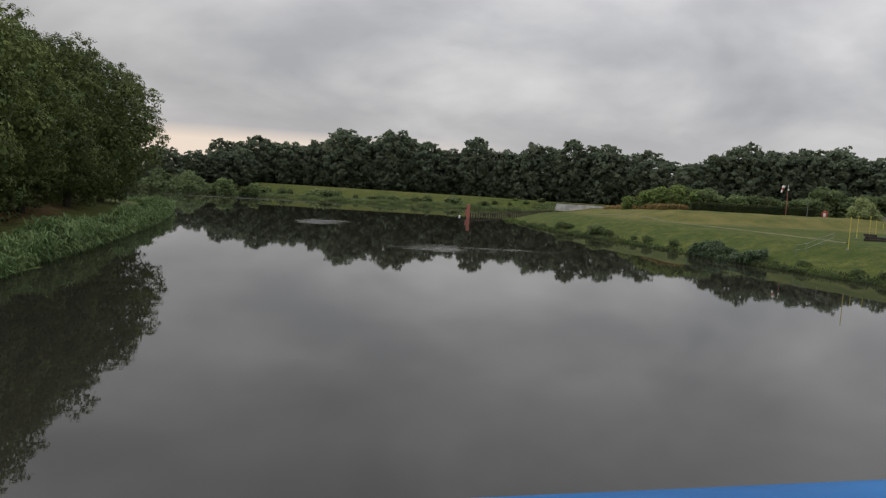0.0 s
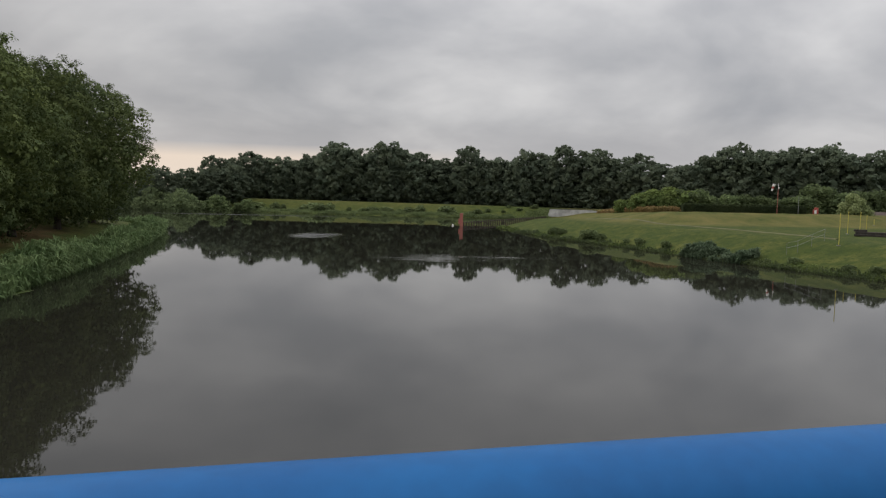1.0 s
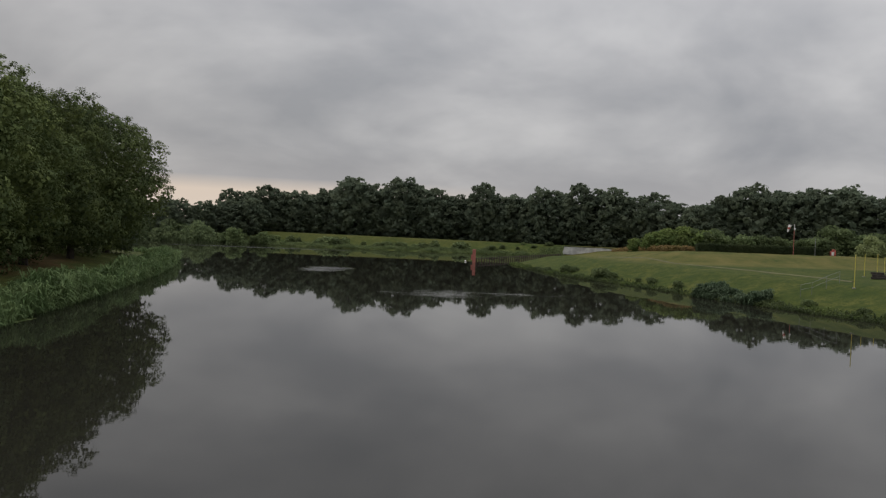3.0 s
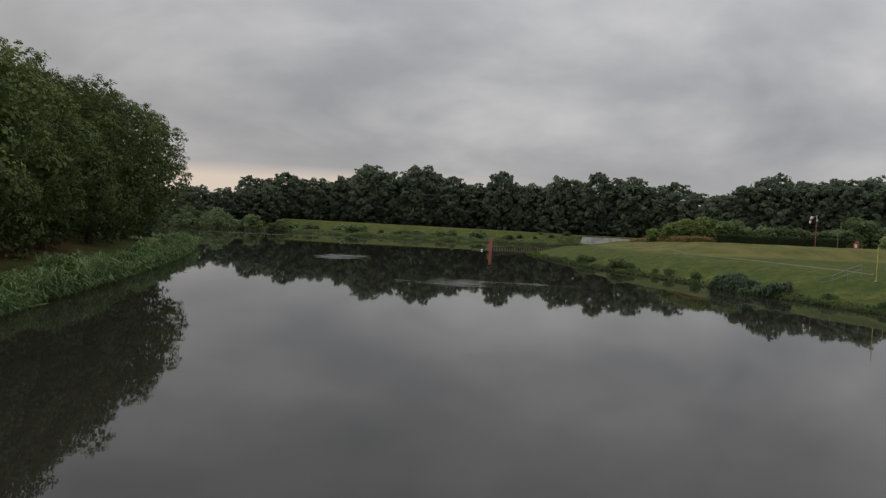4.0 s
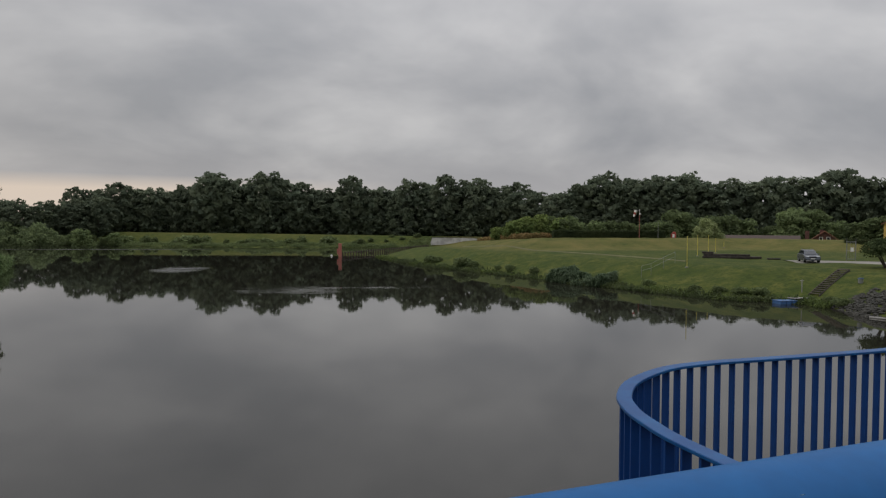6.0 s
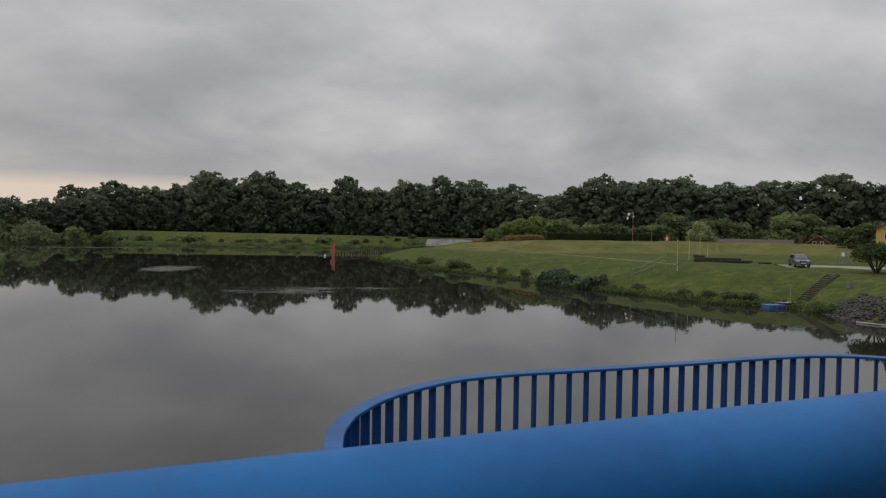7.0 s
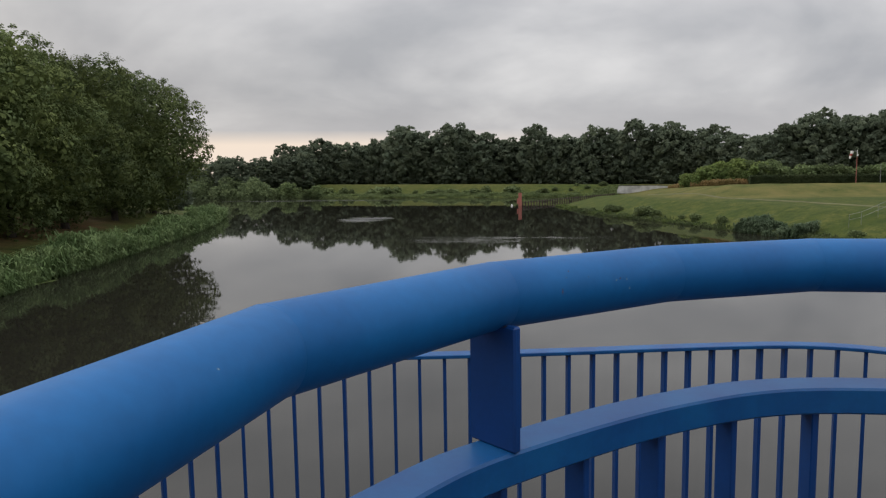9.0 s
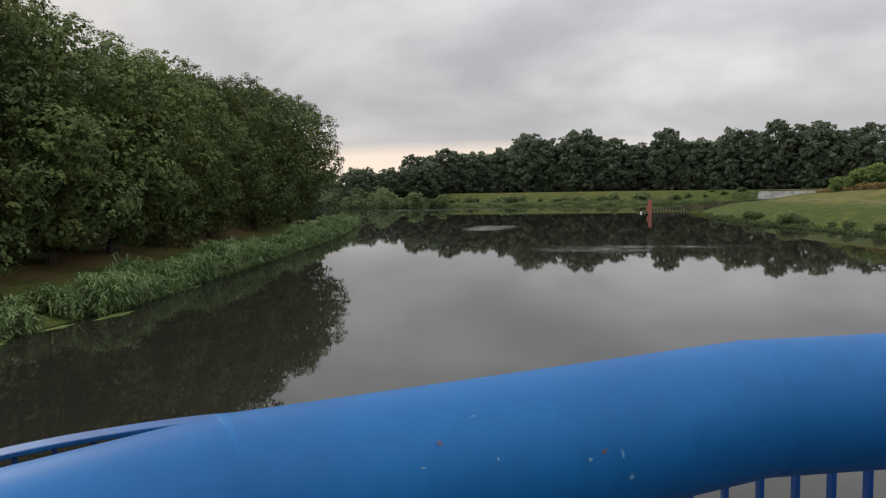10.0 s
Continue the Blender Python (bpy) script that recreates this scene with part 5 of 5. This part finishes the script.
# ---- parked car ----
def car():
    x, y = 47.3, 68.8
    ob = empty("car", pose(x, y, ground_z(x, y) + 0.03, 0, 0, -112), "grey compact SUV parked on the gravel", "car")
    # outline from the rear (x = -2.15) to the front, lower body then cabin
    prof = [(-2.15, 0.35), (-2.20, 0.75), (-2.12, 1.02), (-1.2, 1.06), (0.9, 1.03), (1.75, 0.92), (2.12, 0.78), (2.18, 0.45), (2.05, 0.28), (-2.0, 0.28)]
    n = len(prof)
    V, F = [], []
    for k, (yy, sh) in enumerate(((-0.90, 0.97), (-0.80, 1.0), (0.80, 1.0), (0.90, 0.97))):
        V += [(px * sh, yy, 0.62 + (pz - 0.62) * (0.90 if k in (0, 3) else 1.0)) for px, pz in prof]
    for k in range(3):
        F += [(k * n + i, k * n + (i + 1) % n, k * n + n + (i + 1) % n, k * n + n + i) for i in range(n)]
    F += [tuple(range(n))[::-1], tuple(range(3 * n, 4 * n))]
    me = mesh_of("body", V, F, car_paint)
    part("body", me, car_paint, ob)
    cab = [(-1.95, 1.03), (-1.70, 1.50), (-1.1, 1.60), (0.05, 1.60), (0.35, 1.52), (1.15, 1.0)]
    n = len(cab)
    V, F = [], []
    for yy, q in ((-0.80, 0.0), (-0.62, 1.0), (0.62, 1.0), (0.80, 0.0)):
        V += [(px, yy if pz < 1.1 else (yy * (0.82 if abs(yy) > 0.7 else 0.98)), pz - (0.04 if abs(yy) > 0.7 and pz > 1.1 else 0)) for px, pz in cab]
    for k in range(3):
        F += [(k * n + i, k * n + i + 1, k * n + n + i + 1, k * n + n + i) for i in range(n - 1)]
    F += [tuple(range(n))[::-1], tuple(range(3 * n, 4 * n))]
    part("cabin", mesh_of("cabin", V, F, car_paint), car_paint, ob)
    # glass lies just proud of the cabin
    part("windscreen", mesh_of("windscreen", [(1.10, -0.66, 1.045), (1.10, 0.66, 1.045), (0.42, 0.56, 1.50), (0.42, -0.56, 1.50)], [(0, 1, 2, 3)], glass_dark), glass_dark, ob, "dark windscreen").location = (0.012, 0, 0.012)
    for s in (-1, 1):
        for x0, x1, x2, x3 in ((0.90, -0.10, -0.10, 0.28), (-0.18, -1.05, -1.05, -0.18), (-1.13, -1.80, -1.58, -1.13)):
            part("side_window", mesh_of("side_window", [(x0, s * 0.80, 1.10), (x1, s * 0.80, 1.10), (x2, s * 0.675, 1.47), (x3, s * 0.675, 1.47)], [(0, 1, 2, 3)], glass_dark), glass_dark, ob).location = (0, s * 0.012, 0)
        for xx in (-1.35, 1.35):
            w = part("wheel", cyl_bm(0.34, (0, -0.11, 0), (0, 0.11, 0), 20), rubber, ob, "black tyre")
            w.location = (xx, s * 0.82, 0.34)
            part("rim", cyl_bm(0.21, (0, s * 0.10, 0), (0, s * 0.122, 0), 16), alloy, w, "silver rim")
        h = part("headlight", box_bm(0.12, 0.36, 0.15, (2.06, s * 0.60, 0.70), 0.03), lamp_glass, ob, "clear headlight")
        part("mirror", box_bm(0.14, 0.20, 0.14, (0.72, s * 0.96, 1.02), 0.03), car_paint, ob)
        part("roof_rail", box_bm(1.6, 0.04, 0.04, (-0.75, s * 0.55, 1.61), 0.01), alloy, ob)
    part("grille", box_bm(0.06, 0.85, 0.18, (2.15, 0, 0.62), 0.02), rubber, ob, "black grille")
    part("lower_grille", box_bm(0.06, 1.2, 0.14, (2.10, 0, 0.34), 0.02), rubber, ob)
    part("number_plate", box_bm(0.02, 0.50, 0.11, (2.19, 0, 0.48), 0.003), white_paint, ob, "plain white plate")
    part("bumper", box_bm(0.10, 1.5, 0.10, (2.14, 0, 0.30), 0.03), car_paint, ob)
    ob.scale = (0.83, 0.83, 0.83)


car()


# ---- buildings ----
def gable_roof(L, D, z0, rise, over=0.4, th=0.16, hip=0.0):
    """Two roof slopes along x with the ridge in the middle; hip draws the ridge in at both ends."""
    a, b = L / 2 + over, D / 2 + over
    r = a - hip
    V = [(-a, -b, z0), (a, -b, z0), (r, 0, z0 + rise), (-r, 0, z0 + rise), (-a, b, z0), (a, b, z0)]
    V += [(x, y, z + th) for x, y, z in V]
    F = [(0, 1, 2, 3), (5, 4, 3, 2), (9, 8, 7, 6), (8, 9, 10, 11), (0, 6, 7, 1), (4, 5, 11, 10), (0, 3, 9, 6), (3, 4, 10, 9), (1, 7, 8, 2), (2, 8, 11, 5)]
    return V, F


def brick_house():
    A, B = Vector((64.15, 75.9, 0)), Vector((63.2, 50.0, 0))
    c = (A + B) / 2
    L, D, H = (B - A).length, 9.5, 4.1
    rot = math.degrees(math.atan2(B.y - A.y, B.x - A.x))
    ob = empty("brick_house", pose(c.x + 4.75, c.y, 2.85, 0, 0, rot), "long red-brown brick house with a grey slate roof", "house")
    part("wall", box_bm(L, D, H, (0, 0, 0), 0.02), brick, ob)
    part("plinth", box_bm(L + 0.12, D + 0.12, 0.5, (0, 0, 0), 0.02), brick_trim, ob)
    part("string_course", box_bm(L + 0.08, D + 0.08, 0.14, (0, 0, 2.55), 0.01), brick_trim, ob)
    part("cornice", box_bm(L + 0.14, D + 0.14, 0.22, (0, 0, H - 0.24), 0.02), brick_trim, ob)
    V, F = gable_roof(L, D, H, 2.15, 0.45, 0.18, 1.6)
    part("roof", mesh_of("roof", V, F, slate), slate, ob, "grey slate roof")
    s = -1
    for xx in (-3.7, 2.9, 9.0):
        w = part("window", box_bm(1.0, 0.10, 1.35, (xx, s * D / 2 - 0.01, 0.85), 0.01), wood_dark, ob, "dark small-paned window")
        for i in (-0.23, 0.23):
            for j in (0.10, 0.52, 0.94):
                part("pane", box_bm(0.38, 0.02, 0.34, (xx + i, s * (D / 2 + 0.062), 0.85 + j), 0.003), glass_dark, w)
        part("window_arch", box_bm(1.2, 0.14, 0.16, (xx, s * D / 2 - 0.02, 2.24), 0.01), brick_trim, ob)
        part("vent", box_bm(0.30, 0.08, 0.42, (xx + 0.05, s * D / 2 - 0.01, 3.1), 0.01), wood_dark, ob)
    part("ramp_wall", box_bm(9, 0.25, 0.75, (2.0, s * (D / 2 + 1.8), 0.1), 0.02), brick, ob, "low brick ramp wall")
    part("ramp_rail", box_bm(9, 0.08, 0.08, (2.0, s * (D / 2 + 1.8), 0.95), 0.01), wood_dark, ob)
    part("chimney", box_bm(0.34, 0.34, 0.75, (-L / 2 + 1.9, 0.1, H + 1.9), 0.02), brick, ob)


brick_house()


def small_house(name, x, y, rot, L, D, H, rise, wall, roof, label, chimneys=(), windows=()):
    ob = empty(name, pose(x, y, ground_z(x, y), 0, 0, rot), label, "house")
    part("wall", box_bm(L, D, H, (0, 0, 0), 0.02), wall, ob)
    for sx in (-1, 1):
        V = [(sx * L / 2, -D / 2, H), (sx * L / 2, D / 2, H), (sx * L / 2, 0, H + rise), (sx * (L / 2 - 0.15), -D / 2, H), (sx * (L / 2 - 0.15), D / 2, H), (sx * (L / 2 - 0.15), 0, H + rise)]
        part("gable", mesh_of("gable", V, [(0, 1, 2), (5, 4, 3), (0, 3, 4, 1), (1, 4, 5, 2), (2, 5, 3, 0)], wall), wall, ob)
    V, F = gable_roof(L, D, H - 0.12, rise + 0.12, 0.35, 0.14)
    part("roof", mesh_of("roof", V, F, roof), roof, ob)
    for cx, cy, h in chimneys:
        ch = part("chimney", box_bm(0.7, 0.7, h, (cx, cy, H * 0.6), 0.02), brick, ob)
    for xx, zz in windows:
        w = part("window", box_bm(0.08, 0.62, 0.9, (L / 2 * (1 if L > 0 else 1), xx, zz), 0.01), white_paint, ob, "white framed window")
        part("pane", box_bm(0.02, 0.46, 0.74, (L / 2 + 0.05, xx, zz + 0.08), 0.003), glass_dark, w)
    return ob


small_house("brick_hut", 86.0, 119.0, -126, 4.5, 4.4, 1.3, 1.7, brick, tile_red, "small brick hut with a steep red tiled roof", ((1.2, -2.9, 2.3), (-1.0, -0.5, 2.5)), ((-0.6, 1.1), (0.6, 1.1)))
small_house("long_shed", 79.0, 128.5, -31, 13.5, 5.0, 1.7, 0.7, wood_dark, wood_red, "long low shed with a brown roof behind the dike")
small_house("yellow_house", 77.9, 90.9, -130, 5.2, 5.0, 4.3, 1.4, yellow_plaster, tile_red, "yellow plastered house with a red tiled roof", (), ((-1.2, 2.8), (1.2, 2.8)))

for t in templates:
    for o in (*t.children_recursive, t):
        bpy.data.objects.remove(o)
